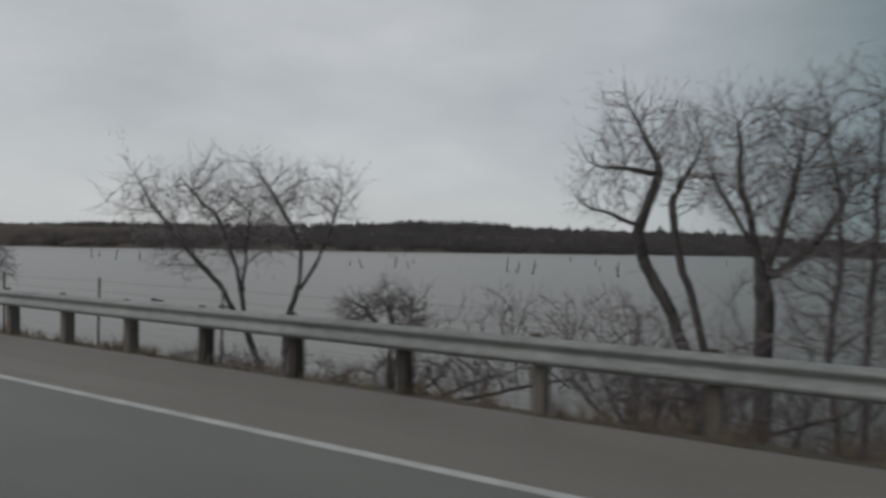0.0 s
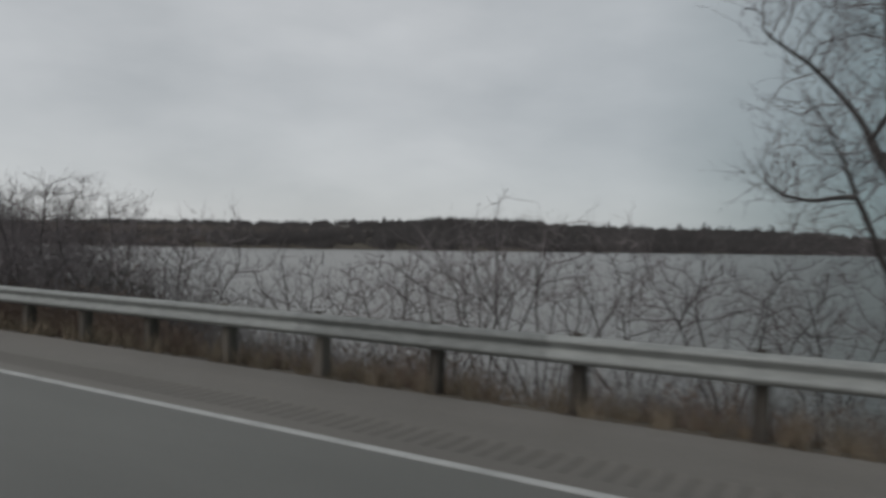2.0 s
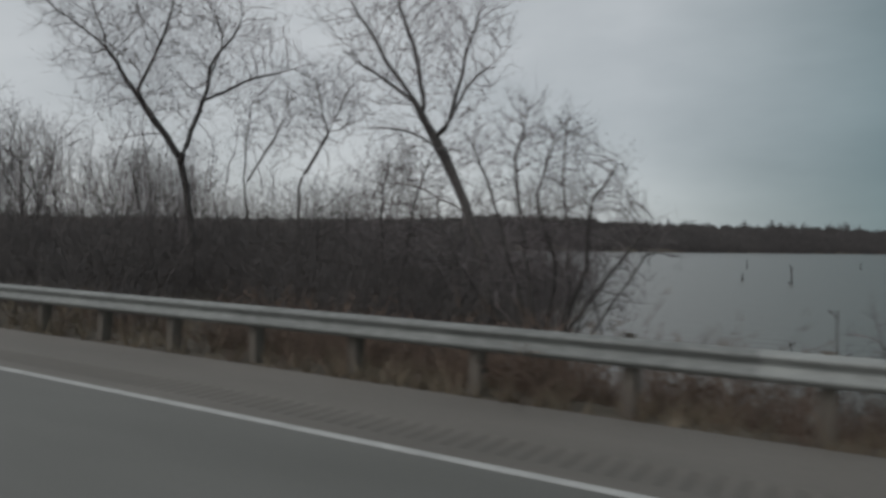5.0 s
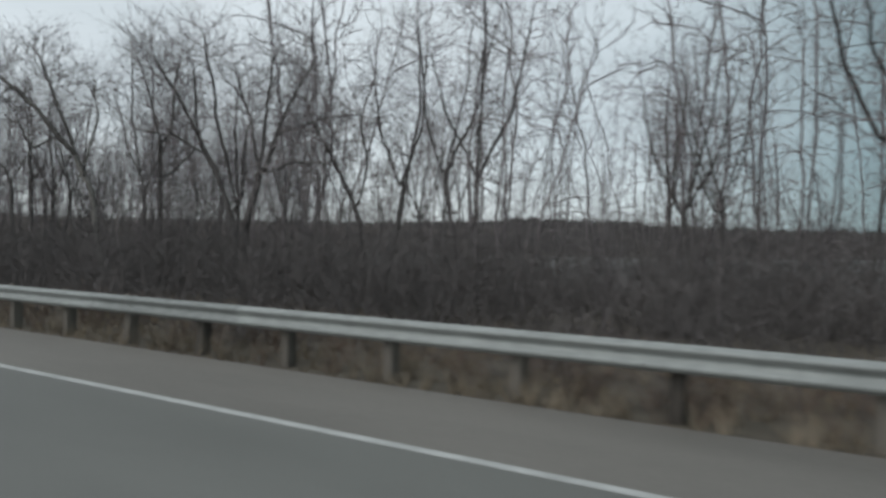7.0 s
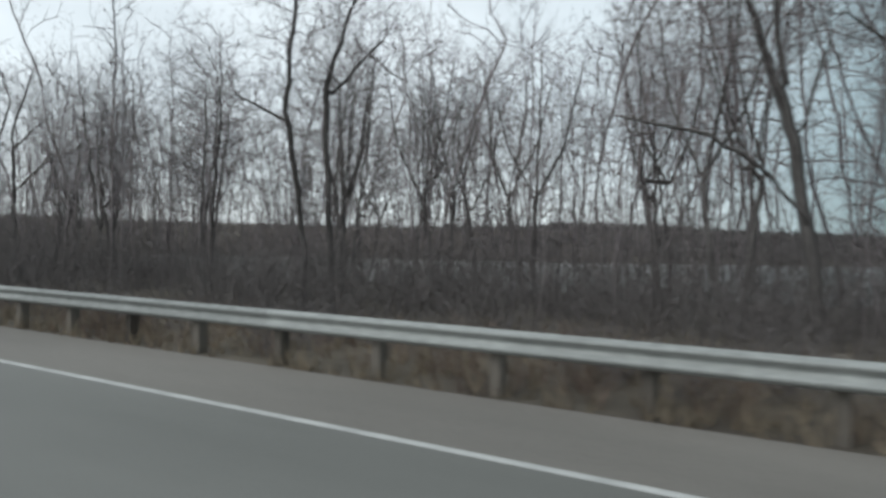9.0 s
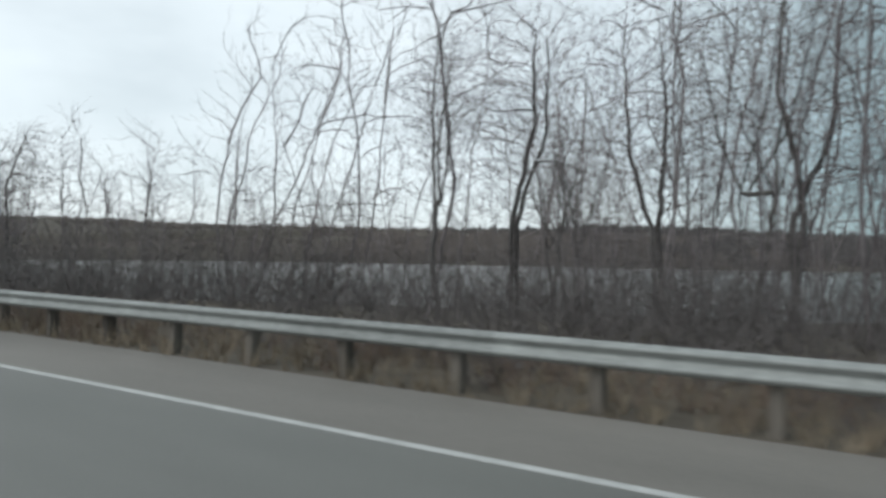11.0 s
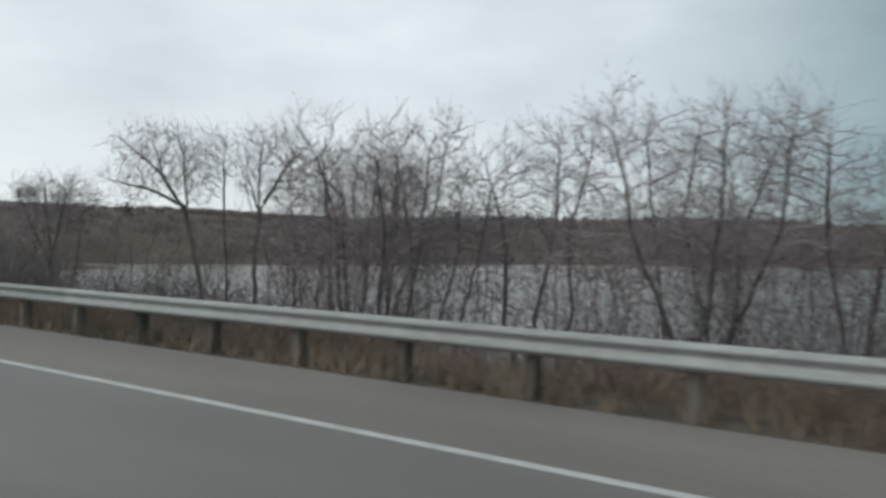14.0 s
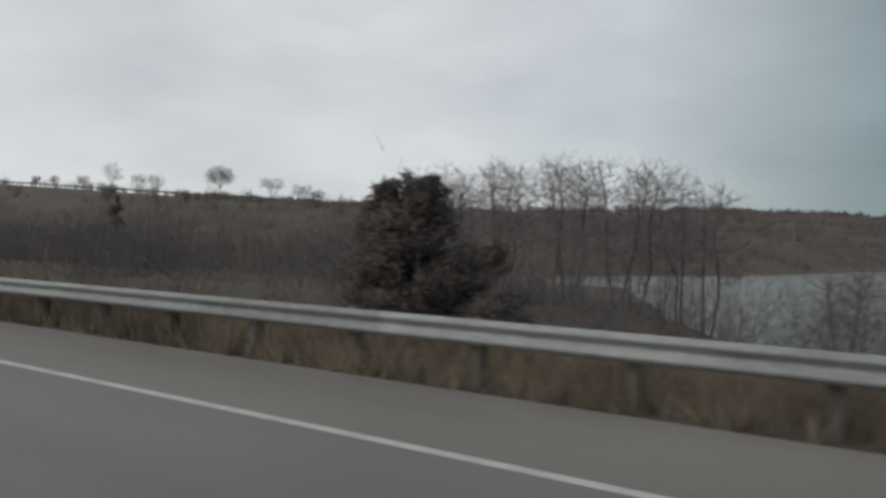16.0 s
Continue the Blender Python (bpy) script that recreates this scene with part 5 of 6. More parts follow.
grown("bare_tree", "slender leafless trees in the flooded bay margin", "tree", 523.3, 20, 958,
      [[(0.0, 0), (0.0, 2.2), (-0.1, 4.4), (-0.4, 6.4), (-0.7, 7.3)], [(0.0, 0), (0.0, 2.2), (0.2, 4.8), (0.3, 7.2)]],
      [(-0.5, 6.9, 0.6, 0.7), (0.4, 6.8, 0.7, 0.8)], 0.1, "bayside trees", points=330)
grown("bare_tree", "domed leafless tree clump on the bay's bank", "tree", 539.2, 16.8, 959,
      [[(0.0, 0), (0.0, 1.1), (-0.2, 3.3), (-1.0, 5.3), (-1.4, 6.4)], [(0.1, 0), (0.1, 1.1), (-0.1, 3.9), (-0.3, 6.6)], [(0.2, 0), (0.3, 1.1), (0.3, 3.3), (1.0, 5.7), (1.1, 6.6)], [(0.6, 0), (0.9, 1.1), (1.4, 3.0), (1.9, 5.4)], [(1.7, 0), (2.4, 1.2), (2.7, 3.0)]],
      [(-1.2, 5.9, 0.7, 0.6), (-0.3, 6.2, 0.8, 0.7), (1.0, 6.1, 0.8, 0.7), (1.9, 5.7, 0.7, 0.7), (0.1, 4.8, 1.5, 0.7)], 0.08, "bayside trees", points=480)
grown("bare_tree", "pale upright leafless poplar standing alone", "tree", 563.4, 21.7, 960,
      [[(0.0, 0), (0.0, 0.9), (-0.1, 4.7), (-0.1, 6.9), (0.1, 10.3)], [(-0.1, 6.2), (0.7, 7.4), (1.1, 9.2)], [(-0.1, 6.3), (-0.5, 8.3), (-0.4, 10.1)], [(-0.1, 7.1), (0.5, 8.7), (0.6, 10.1)], [(-0.1, 5.6), (1.3, 6.9)]],
      [(0.1, 9.6, 0.5, 1.3), (-0.4, 9.2, 0.5, 1.3), (0.7, 9.1, 0.5, 1.3), (1.1, 7.6, 0.5, 0.9), (0.1, 7.4, 0.7, 1.1)], 0.1, "poplar pair", bark=M_PALEBARK, points=420, up=0.45)
grown("bare_tree", "pale upright leafless poplar standing alone", "tree", 564.5, 22.0, 961,
      [[(0.0, 0), (0.0, 0.8), (-0.1, 4.7), (-0.3, 7.0), (-0.4, 10.7)], [(-0.2, 6.0), (-1.5, 7.5), (-2.3, 9.7)], [(-0.3, 6.6), (-0.8, 8.5), (-1.1, 10.5)], [(-0.3, 7.5), (-0.1, 9.2)]],
      [(-0.4, 10.0, 0.5, 1.2), (-0.9, 9.6, 0.5, 1.2), (-2.0, 8.8, 0.5, 1.1), (-0.1, 8.7, 0.5, 1.1), (-0.7, 7.5, 0.7, 0.9)], 0.09, "poplar pair", bark=M_PALEBARK, points=380, up=0.45)
grown("bare_tree", "tall thin pale leafless poplar above the bay", "tree", 455.4, 19.4, 170,
      [[(0, 0), (-0.1, 4.5), (-0.8, 9.0), (-2.2, 13.0)], [(-0.6, 7.5), (-2.0, 9.6), (-3.0, 12.0)], [(-0.9, 9.0), (-0.5, 11.0), (-0.8, 13.2)], [(-0.3, 6.0), (0.9, 7.6)]],
      [(-1.9, 12.0, 0.9, 1.6), (-0.7, 12.0, 0.7, 1.5), (-2.6, 10.6, 0.7, 1.1), (0.8, 8.0, 0.6, 0.9), (-0.7, 8.6, 0.9, 1.2)], 0.13, "bayside trees", bark=M_PALEBARK, points=330, up=0.3)
for k, (u, d, top, n, lean) in enumerate([(461.0, 19.6, 7.4, 2, 0), (457.8, 21, 7.0, 2, 6), (476.9, 19.5, 6.0, 2, 6), (473.9, 20.3, 5.2, 2, 0), (452.4, 17.5, 8.0, 2, 4), (448.0, 18.5, 8.4, 3, 0), (443.0, 20.0, 8.8, 3, 0)]):
    slim_tree(u, d, top, 180 + k, n, lean, "leafless tree of the bay's wooded bank")
for k, (u, d, top) in enumerate([(483.0, 17, 2.6), (486.0, 19, 3.0), (494.0, 18, 2.6), (497.0, 16.5, 2.4), (480.5, 20, 3.4), (476.0, 17, 2.8), (471.0, 17.5, 2.6), (500.0, 18.5, 2.6), (466.0, 17, 2.6), (462.0, 18, 2.8), (458.0, 17, 2.6), (488.5, 16.5, 2.8)]):
    bush(u, d, top, 230 + k, 5, 30, "leafless shrub among the trees of the bay's bank")
for k, (u, d, top, n, lean) in enumerate([(523.0, 19, 6.4, 3, 0), (525.6, 20.5, 6.4, 2, 4), (521.2, 17.8, 5.8, 2, -4), (527.6, 21, 5.6, 2, 0), (517.8, 20.5, 5.8, 3, 0), (513.0, 19.5, 5.6, 3, 4), (511.5, 14.8, 5.2, 3, 0), (520.5, 19, 5.0, 3, 0), (509.2, 20, 5.4, 2, 2), (502.0, 19, 5.2, 2, 0), (498.5, 17.5, 4.6, 2, 3), (496.0, 20.0, 5.0, 2, 0)]):
    slim_tree(u, d, top, 200 + k, n, lean, "leafless tree in the flooded bay margin")

# ---- milepost sign ----
SIGN_U = 122.34
sign = new("milepost_sign")
sign.location = at(SIGN_U, 7.75, float(height(SIGN_U, 7.75)))
part("post", box(bmesh.new(), (-0.03, -0.02, -0.3), (0.03, 0.02, 2.1), 0.004), M_WIRE, sign, "thin steel sign post")
panel = part("panel", box(bmesh.new(), (0.03, -0.16, 1.46), (0.036, 0.16, 2.42), 0.002), M_GREEN, sign, "tall narrow green panel with white border")


def words(text, size, y, z, parent):
    cu = bpy.data.curves.new("lettering", "FONT")
    cu.body, cu.size, cu.align_x, cu.extrude = text, size, "CENTER", 0.001
    tmp = bpy.data.objects.new("lettering", cu)
    me = bpy.data.meshes.new_from_object(tmp)
    me.materials.append(M_WHITE)
    ob = new("lettering", me)
    ob.parent = parent
    ob.location, ob.rotation_euler = (0.0385, y, z), (radians(90), 0, radians(90))
    return ob


words("MILE", 0.12, 0, 2.28, panel)
words("8", 0.34, 0, 1.96, panel)
words("1", 0.34, 0, 1.58, panel)
tagged(sign, "green milepost sign with white numerals behind the guardrail", "road sign")

# ---- guardrail ----
RAIL_D = 7.53
W_PROFILE = [(0.022, -0.156), (0.03, -0.15), (0.055, -0.135), (0.074, -0.118), (0.082, -0.1), (0.081, -0.08), (0.07, -0.06), (0.05, -0.04), (0.032, -0.02), (0.026, 0.0),
             (0.03, 0.018), (0.046, 0.038), (0.068, 0.058), (0.08, 0.076), (0.083, 0.092), (0.076, 0.11), (0.058, 0.126), (0.036, 0.144), (0.02, 0.156)]
LEAN = 0.02
PANEL = 3.81


def rail_mesh():
    vs, fs = [], []
    n = len(W_PROFILE)
    for side, off in ((0, 0.0), (1, 0.004)):
        for x in (-0.02, PANEL + 0.02):
            for y, z in W_PROFILE:
                vs.append((-x, -y + off - z * LEAN, z))
    for s in (0, 2 * n):
        for i in range(n - 1):
            q = (s + i, s + i + 1, s + n + i + 1, s + n + i)
            fs.append(q if s else q[::-1])
    return mesh_from("rail_panel", vs, fs, M_STEEL, True)


RAIL_MESH = rail_mesh()
guardrail = new("guardrail")
tagged(guardrail, "galvanised steel W-beam guardrail on weathered wooden posts", "guardrail")
n_panel = int(624 / PANEL)
for k in range(n_panel):
    ob = under(new("rail_panel", RAIL_MESH), guardrail)
    ob.location = at(-8 + k * PANEL, RAIL_D - 0.12, 0.662 + 0.0015 * (k % 2))


def post_bm():
    return box(bmesh.new(), (-0.075, -0.1, -0.9), (0.075, 0.1, 0.74), 0.008)


POST = part("post", post_bm(), M_POST, guardrail)
BLOCK = part("blockout", box(bmesh.new(), (-0.07, -0.115, 0.49), (0.07, -0.08, 0.84), 0.006), M_POST, POST)
BLOCK.location = (0, -0.0, 0)
BLOCK.matrix_parent_inverse = Matrix.Identity(4)
POST_U = [1.486 + 1.8995 * k for k in range(158)] + [560.04 + 1.9245 * k for k in range(-135, 24)]
POST.location = at(POST_U[0], RAIL_D + 0.1, 0)
for k, u in enumerate(POST_U[1:] + [POST_U[0] - 1.905 * q for q in range(1, 5)] + [POST_U[-1] + 1.905 * q for q in range(1, 7)]):
    ob = under(new("post", POST.data), guardrail)
    rng = random.Random(k)
    ob.location = at(u, RAIL_D + 0.1, rng.uniform(-0.02, 0.01))
    ob.rotation_euler = (rng.gauss(0, 0.015), rng.gauss(0, 0.015), 0)
    under(new("blockout", BLOCK.data), ob)

# ---- thickets of brush (countless stems) ----


def placed(kit, spots, rng, squash=(0.8, 1.2)):
    """Joins copies of arrays of stems, turned and scaled at random, at the spots (u, d, height)."""
    sets = []
    for u, d, tall in spots:
        v, f = kit[rng.randrange(len(kit))]
        a, s = rng.uniform(0, 6.28), tall
        w = s * rng.uniform(*squash)
        c, n = math.cos(a), math.sin(a)
        q = np.empty_like(v)
        q[:, 0], q[:, 1], q[:, 2] = (v[:, 0] * c - v[:, 1] * n) * w, (v[:, 0] * n + v[:, 1] * c) * w, v[:, 2] * s
        q += np.array([-u, d, float(height(u, d))])
        sets.append((q, f))
    return joined(sets)


def unit_shrub(seed, count, spread, habit, sides=3, length=1.0, r=0.012):
    out = skeleton(seed, fan(seed, count, spread, length, r), habit)
    if habit.dome:
        out = rounded(out)
    v, f = sticks([b for lines in out.values() for b in lines], sides, 0.0045)
    v[:, 2] = np.maximum(v[:, 2], -0.15)
    return v, f


def scaled_habit(h, k):
    return Habit(h.kids, h.ratio, h.angle, h.up, h.wiggle, h.clear, h.tip, h.segs, h.thin * k, h.dome)


KIT_BRUSH = [unit_shrub(300 + k, 8, 32, scaled_habit(BRUSH, 0.15), r=0.0045) for k in range(8)]
KIT_WEED = [unit_shrub(320 + k, 9, 32, Habit((4,), (0.5,), (35,), (0.02,), (0.1,), segs=(1, 1), thin=0.006)) for k in range(6)]


def unit_tree(seed, count):
    """A slender woodland tree one metre tall, for crowds."""
    rng = random.Random(seed)
    stems, lobes = [], []
    for i in range(count):
        x0, a0 = 0.35 * (i - (count - 1) / 2), rng.uniform(-0.25, 0.25) + 0.12 * (i - (count - 1) / 2)
        bow = rng.uniform(-0.6, 0.6)
        stems.append([(x0, 0), (x0 + 3.0 * a0 + bow, 3.0), (x0 + 5.5 * a0, 5.8), (x0 + 7.5 * a0 - bow, 8.0)])
        for z, w in ((3.0, 1.0), (4.6, 1.4), (6.2, 1.5), (7.8, 1.4), (9.1, 0.9)):
            lobes.append((x0 + z * a0 + rng.uniform(-1.0, 1.0), z, w * rng.uniform(0.8, 1.3), 1.0))
    thick, fine, twigs = grow(seed, stems, lobes, 10, 0.038, points=34 * count, thin=0.0052, fineness=0.045, sprigs=1.3)
    v, f = joined([sticks([q[:2] for q in thick] + fine, 3, 0.03), twigs])
    return v / 10, f


KIT_TREE = [unit_tree(340 + k, 1 + k % 3) for k in range(8)]
KIT_FAR = [unit_shrub(360 + k, 4, 18, Habit((7, 6), (0.5, 0.5), (40, 40), (0.05, 0.05), (0.07, 0.07), clear=0.12, segs=(2, 1, 1), thin=0.009), 3, 1.0, 0.014) for k in range(8)]


def thicket(name, label, runs, mat, seed, kit=None):
    """runs: (u0, u1, d0, d1, low, high, how many)"""
    rng = random.Random(seed)
    spots = []
    for u0, u1, d0, d1, low, high, n in runs:
        for k in range(n):
            u, d = rng.uniform(u0, u1), rng.uniform(d0, d1)
            if float(height(u, d)) > WATER - 0.9:
                spots.append((u, d, rng.uniform(low, high)))
    v, f = placed(kit or KIT_BRUSH, spots, rng)
    return tagged(new(name, mesh_from(name, v, f, mat)), label, "brush", kind="stuff")


thicket("brush_thicket", "dense leafless brush in flooded shallows", [(93, 118, 12.5, 18, 2.8, 4.7, 260), (74, 93, 12, 15, 1.4, 2.6, 34), (120, 150, 10, 14, 1.0, 1.9, 40), (150, 182, 10.5, 15, 1.0, 2.6, 44), (46, 74, 10, 13, 0.6, 1.2, 16), (-14, 3, 9.5, 14, 0.9, 1.8, 34), (-12, 2, 13, 18, 2.4, 4.4, 44), (129, 142, 12, 17, 1.5, 2.9, 50), (90, 104, 13, 18, 3.0, 4.6, 40)], M_BRUSH, 1)
thicket("brush_thicket", "dark dense leafless thicket filling the wooded bank", [(190, 225, 13, 30, 2.0, 3.7, 120), (190, 230, 14, 34, 4.0, 6.0, 100), (197, 230, 30, 62, 4.0, 6.0, 110), (222, 424, 11, 22, 2.6, 5.0, 370), (205, 424, 20, 60, 3.2, 5.6, 220), (199, 270, 40, 62, 4.5, 7.5, 110)], M_BRUSH, 2)
thicket("brush_thicket", "thin leafless brush along the bay's edge", [(420, 452, 10, 20, 2.2, 4.0, 60), (452, 545, 12, 20, 2.6, 4.6, 240), (540, 600, 9.5, 15.5, 1.2, 2.4, 110), (570, 592, 13, 22, 1.8, 3.2, 60)], M_BRUSH, 3)
thicket("brush_thicket", "grey-brown thicket on the slope at the lake's end", [(586, 640, 17, 34, 2.8, 4.6, 140), (600, 700, 20, 48, 2.8, 4.8, 200), (606, 720, 40, 70, 2.2, 4.2, 90)], M_BRUSH, 4)
thicket("slender_saplings", "many slender leafless saplings crowding the shallows", [(425, 500, 15, 24, 4.0, 8.0, 60), (450, 486, 14, 22, 3.0, 6.0, 44), (484, 548, 14, 24, 3.2, 6.6, 240), (540, 586, 17, 30, 2.5, 4.2, 34), (94, 120, 15, 20, 4.4, 6.4, 30), (588, 604, 28, 38, 4.0, 5.5, 14)], M_TWIG, 5, KIT_TREE)
thicket("woodland_backdrop", "crowded leafless woodland trees above the brush", [(208, 230, 20, 62, 4, 8.5, 34), (228, 248, 17, 34, 7, 13.5, 44), (202, 216, 22, 40, 4, 7, 16), (246, 420, 17, 62, 7, 16.5, 340), (250, 425, 15, 26, 4, 7.5, 150), (186, 215, 18, 40, 5.5, 8, 26), (218, 245, 36, 62, 7, 10, 40), (330, 365, 17, 40, 8, 14, 50), (285, 312, 20, 45, 9, 13, 50), (370, 400, 20, 45, 6, 11, 60), (420, 455, 18, 34, 7, 11, 26)], M_TWIG, 6, KIT_TREE)
KIT_MID = [unit_shrub(390 + k, 10, 34, Habit((5, 3), (0.5, 0.5), (36, 40), (0.03, 0.02), (0.12, 0.1), clear=0.15, segs=(1, 1, 1), thin=0.0024), r=0.0045) for k in range(6)]
KIT_LOW = [unit_shrub(380 + k, 10, 40, Habit((4, 2), (0.55, 0.55), (38, 38), (0.02, 0), (0.12, 0.1), clear=0.15, segs=(1, 1, 1), thin=0.006), r=0.008) for k in range(6)]
thicket("bank_brush", "dense reddish-brown low brush behind the guardrail", [(84, 122, 8.2, 11.5, 0.8, 1.7, 340), (122, 192, 8.2, 11.5, 0.8, 1.6, 560), (450, 560, 8.2, 12, 0.7, 1.3, 420), (128, 142, 12, 17, 1.2, 2.2, 60), (560, 616, 8.2, 11.5, 0.6, 1.1, 260), (58, 84, 8.6, 11.5, 0.7, 1.3, 110), (30, 58, 8.4, 11, 0.5, 1.0, 70), (-16, 3, 8.2, 11, 0.5, 0.9, 60)], M_WEED, 8, KIT_LOW)
thicket("bank_brush", "dense grey-brown low brush at the foot of the woods", [(192, 450, 8.2, 12, 0.7, 1.3, 800)], M_BRUSH, 18, KIT_LOW)
thicket("bank_brush", "tall grey-brown leafless brush crowding the bank", [(200, 445, 12, 24, 1.9, 3.4, 950), (205, 430, 22, 50, 2.4, 4.0, 420), (255, 305, 14, 30, 2.6, 4.2, 240), (194, 228, 16, 60, 2.2, 4.2, 420), (94, 120, 12, 17, 1.8, 3.4, 260), (450, 548, 12, 20, 2.4, 3.8, 260), (-16, 3.5, 9, 15, 1.2, 2.4, 130), (128, 150, 12, 17, 1.6, 2.6, 90), (150, 182, 14, 20, 2.0, 3.7, 130), (72, 94, 13, 19, 1.8, 3.3, 120)], M_BRUSH, 19, KIT_MID)
thicket("bank_weeds", "brown weeds and dead stalks behind the guardrail", [(26, 96, 7.45, 10, 0.3, 0.7, 420), (96, 190, 7.45, 10.5, 0.4, 0.9, 900), (190, 450, 7.45, 11, 0.4, 0.95, 1500), (450, 640, 7.45, 11, 0.4, 0.9, 1100), (-20, 26, 7.45, 10, 0.2, 0.5, 160)], M_WEED, 7, KIT_WEED)

# woodland trees: a few kinds, copied
KINDS = []
for k in range(6):
    rng = random.Random(400 + k)
    stems, lobes = [], []
    for i in range(1 + k % 3):
        x0, a0, a1 = 0.4 * i, rng.uniform(-0.2, 0.2), rng.uniform(-0.3, 0.3)
        fork = (x0 + 5.0 * a0, 5.0)
        stems.append([(x0, 0), (x0 + 2.5 * a0, 2.6), fork, (fork[0] + 4 * a1, 9.0), (fork[0] + 5.5 * a1, 12.6)])
        for side in (-1, 1):
            x1 = fork[0] + side * rng.uniform(1.0, 2.4)
            stems.append([fork, (x1 * 0.6 + fork[0] * 0.4, 7.4), (x1, rng.uniform(9.5, 12.0))])
            lobes += [(x1, 10.6, 1.3, 1.8), (x1 * 0.7, 8.0, 1.2, 1.5)]
        lobes += [(fork[0] + 5 * a1, 11.8, 1.3, 1.7), (fork[0] + 3 * a1, 9.0, 1.5, 1.6), (x0, 6.0, 1.2, 1.2)]
    ob = grown("bare_tree", "tall leafless woodland tree rising from brush", "tree", 289 + 11.5 * k, 25 + k, 400 + k, stems, lobes, 0.15, "woodland trees", points=420)
    KINDS.append(ob)
rng = random.Random(77)
for k in range(50):
    u, d = 213 + k * 4.1 + rng.uniform(-2, 2), rng.uniform(17, 38)
    if 268 < u < 288 and d < 24:
        d += 10
    m = Matrix.Translation(at(u, d, float(height(u, d)))) @ Matrix.Rotation(rng.uniform(0, 6.28), 4, "Z")
    ob = copy_thing(KINDS[k % 6], m)
    s = rng.uniform(0.6, 1.0) * (0.75 if u > 385 else 0.55 if u < 228 else 1)
    ob.scale = (s, s, s)

# ---- dry grass on the bank ----


def grass(name, label, runs, seed, mat):
    rng = np.random.RandomState(seed)
    vs, n_all = [], 0
    for u0, u1, d0, d1, tall, count in runs:
        u = rng.uniform(u0, u1, count)
        d = d0 + (d1 - d0) * rng.uniform(0, 1, count) ** 1.6
        z = height(u, d)
        h = tall * rng.uniform(0.5, 1.2, count)
        for b in range(7):
            a = rng.uniform(0, 6.28, count)
            off = rng.uniform(0, 0.09, count)
            x0, y0 = -u + off * np.cos(a), d + off * np.sin(a)
            lx, ly = rng.normal(0, 0.35, count) * h, rng.normal(0, 0.35, count) * h
            w = 0.012
            tri = np.stack([np.stack([x0 - w * np.sin(a), y0 + w * np.cos(a), z - 0.05], -1),
                            np.stack([x0 + w * np.sin(a), y0 - w * np.cos(a), z - 0.05], -1),
                            np.stack([x0 + lx, y0 + ly, z + h * rng.uniform(0.6, 1.0, count)], -1)], 1)
            vs.append(tri.reshape(-1, 3))
    v = np.concatenate(vs)
    f = np.arange(len(v)).reshape(-1, 3)
    return tagged(new(name, mesh_from(name, v, f, mat)), label, "grass", kind="stuff")


grass("dry_grass", "tan and brown dead grass under the guardrail",
      [(-20, 26, 7.3, 11, 0.22, 900), (26, 190, 7.3, 11, 0.42, 5200), (190, 450, 7.3, 13, 0.45, 7500), (450, 640, 7.3, 13, 0.55, 8000), (540, 616, 7.4, 10, 0.75, 2600)], 9, M_GRASS)

# ---- far shore woods ----


def far_woods(name, label, runs, seed, mat):
    """Countless fine upright stems gathered in soft crowns, row behind row from the shore up the ridge."""
    rng = np.random.RandomState(seed)
    sets = []
    for u0, u1, off0, off1, tall, wide, count, blades, ridge in runs:
        u = rng.uniform(u0, u1, count)
        d = (ridge if ridge else np.interp(u, FAR_U, FAR_D)) + rng.uniform(off0, off1, count)
        h, w = tall * rng.uniform(0.7, 1.1, count), wide * rng.uniform(0.7, 1.3, count)
        u, d, h, w = (np.repeat(q, blades) for q in (u, d, h, w))
        n = len(u)
        a, b = rng.uniform(0, 6.28, n), rng.uniform(0, 1, n) ** 0.6
        x, y = -u + b * w * np.cos(a), d + b * w * np.sin(a)
        z = height(-x, y)
        top = z + h * np.sqrt(1 - 0.75 * b * b) * rng.uniform(0.55, 1.0, n)
        t = rng.uniform(0.2, 0.5, n) * wide / 6
        lean = rng.normal(0, 0.08, n) * h
        tri = np.stack([np.stack([x - t, y, z - 0.5], -1), np.stack([x + t, y, z - 0.5], -1),
                        np.stack([x + lean + t * 0.5, y, top], -1), np.stack([x + lean - t * 0.5, y, top], -1)], 1)
        sets.append((tri.reshape(-1, 3), np.arange(n * 4).reshape(-1, 4)))
    v, f = joined(sets)
    return tagged(new(name, mesh_from(name, v, f, mat)), label, "woods", kind="stuff")


far_woods("far_woods", "dark leafless woods on the far shore ridge",
          [(-250, 300, 2, 60, 9, 6, 700, 28, 0), (-250, 300, 60, 180, 10, 7, 500, 28, 0), (-250, 260, 0, 280, 10, 7, 400, 28, 985), (300, 470, 6, 200, 8, 5, 500, 28, 0),
           (250, 1000, 0, 60, 11, 6, 500, 28, 985), (250, 1000, 60, 280, 12, 7, 900, 28, 985), (1000, 3300, -10, 260, 15, 11, 1500, 28, 985), (620, 880, 120, 270, 19, 8, 240, 28, 985), (150, 1000, 40, 240, 21, 7, 60, 34, 985), (-250, 300, 20, 200, 15, 8, 60, 34, 0), (1000, 3000, 0, 200, 24, 12, 90, 34, 985)], 21, M_FAR)
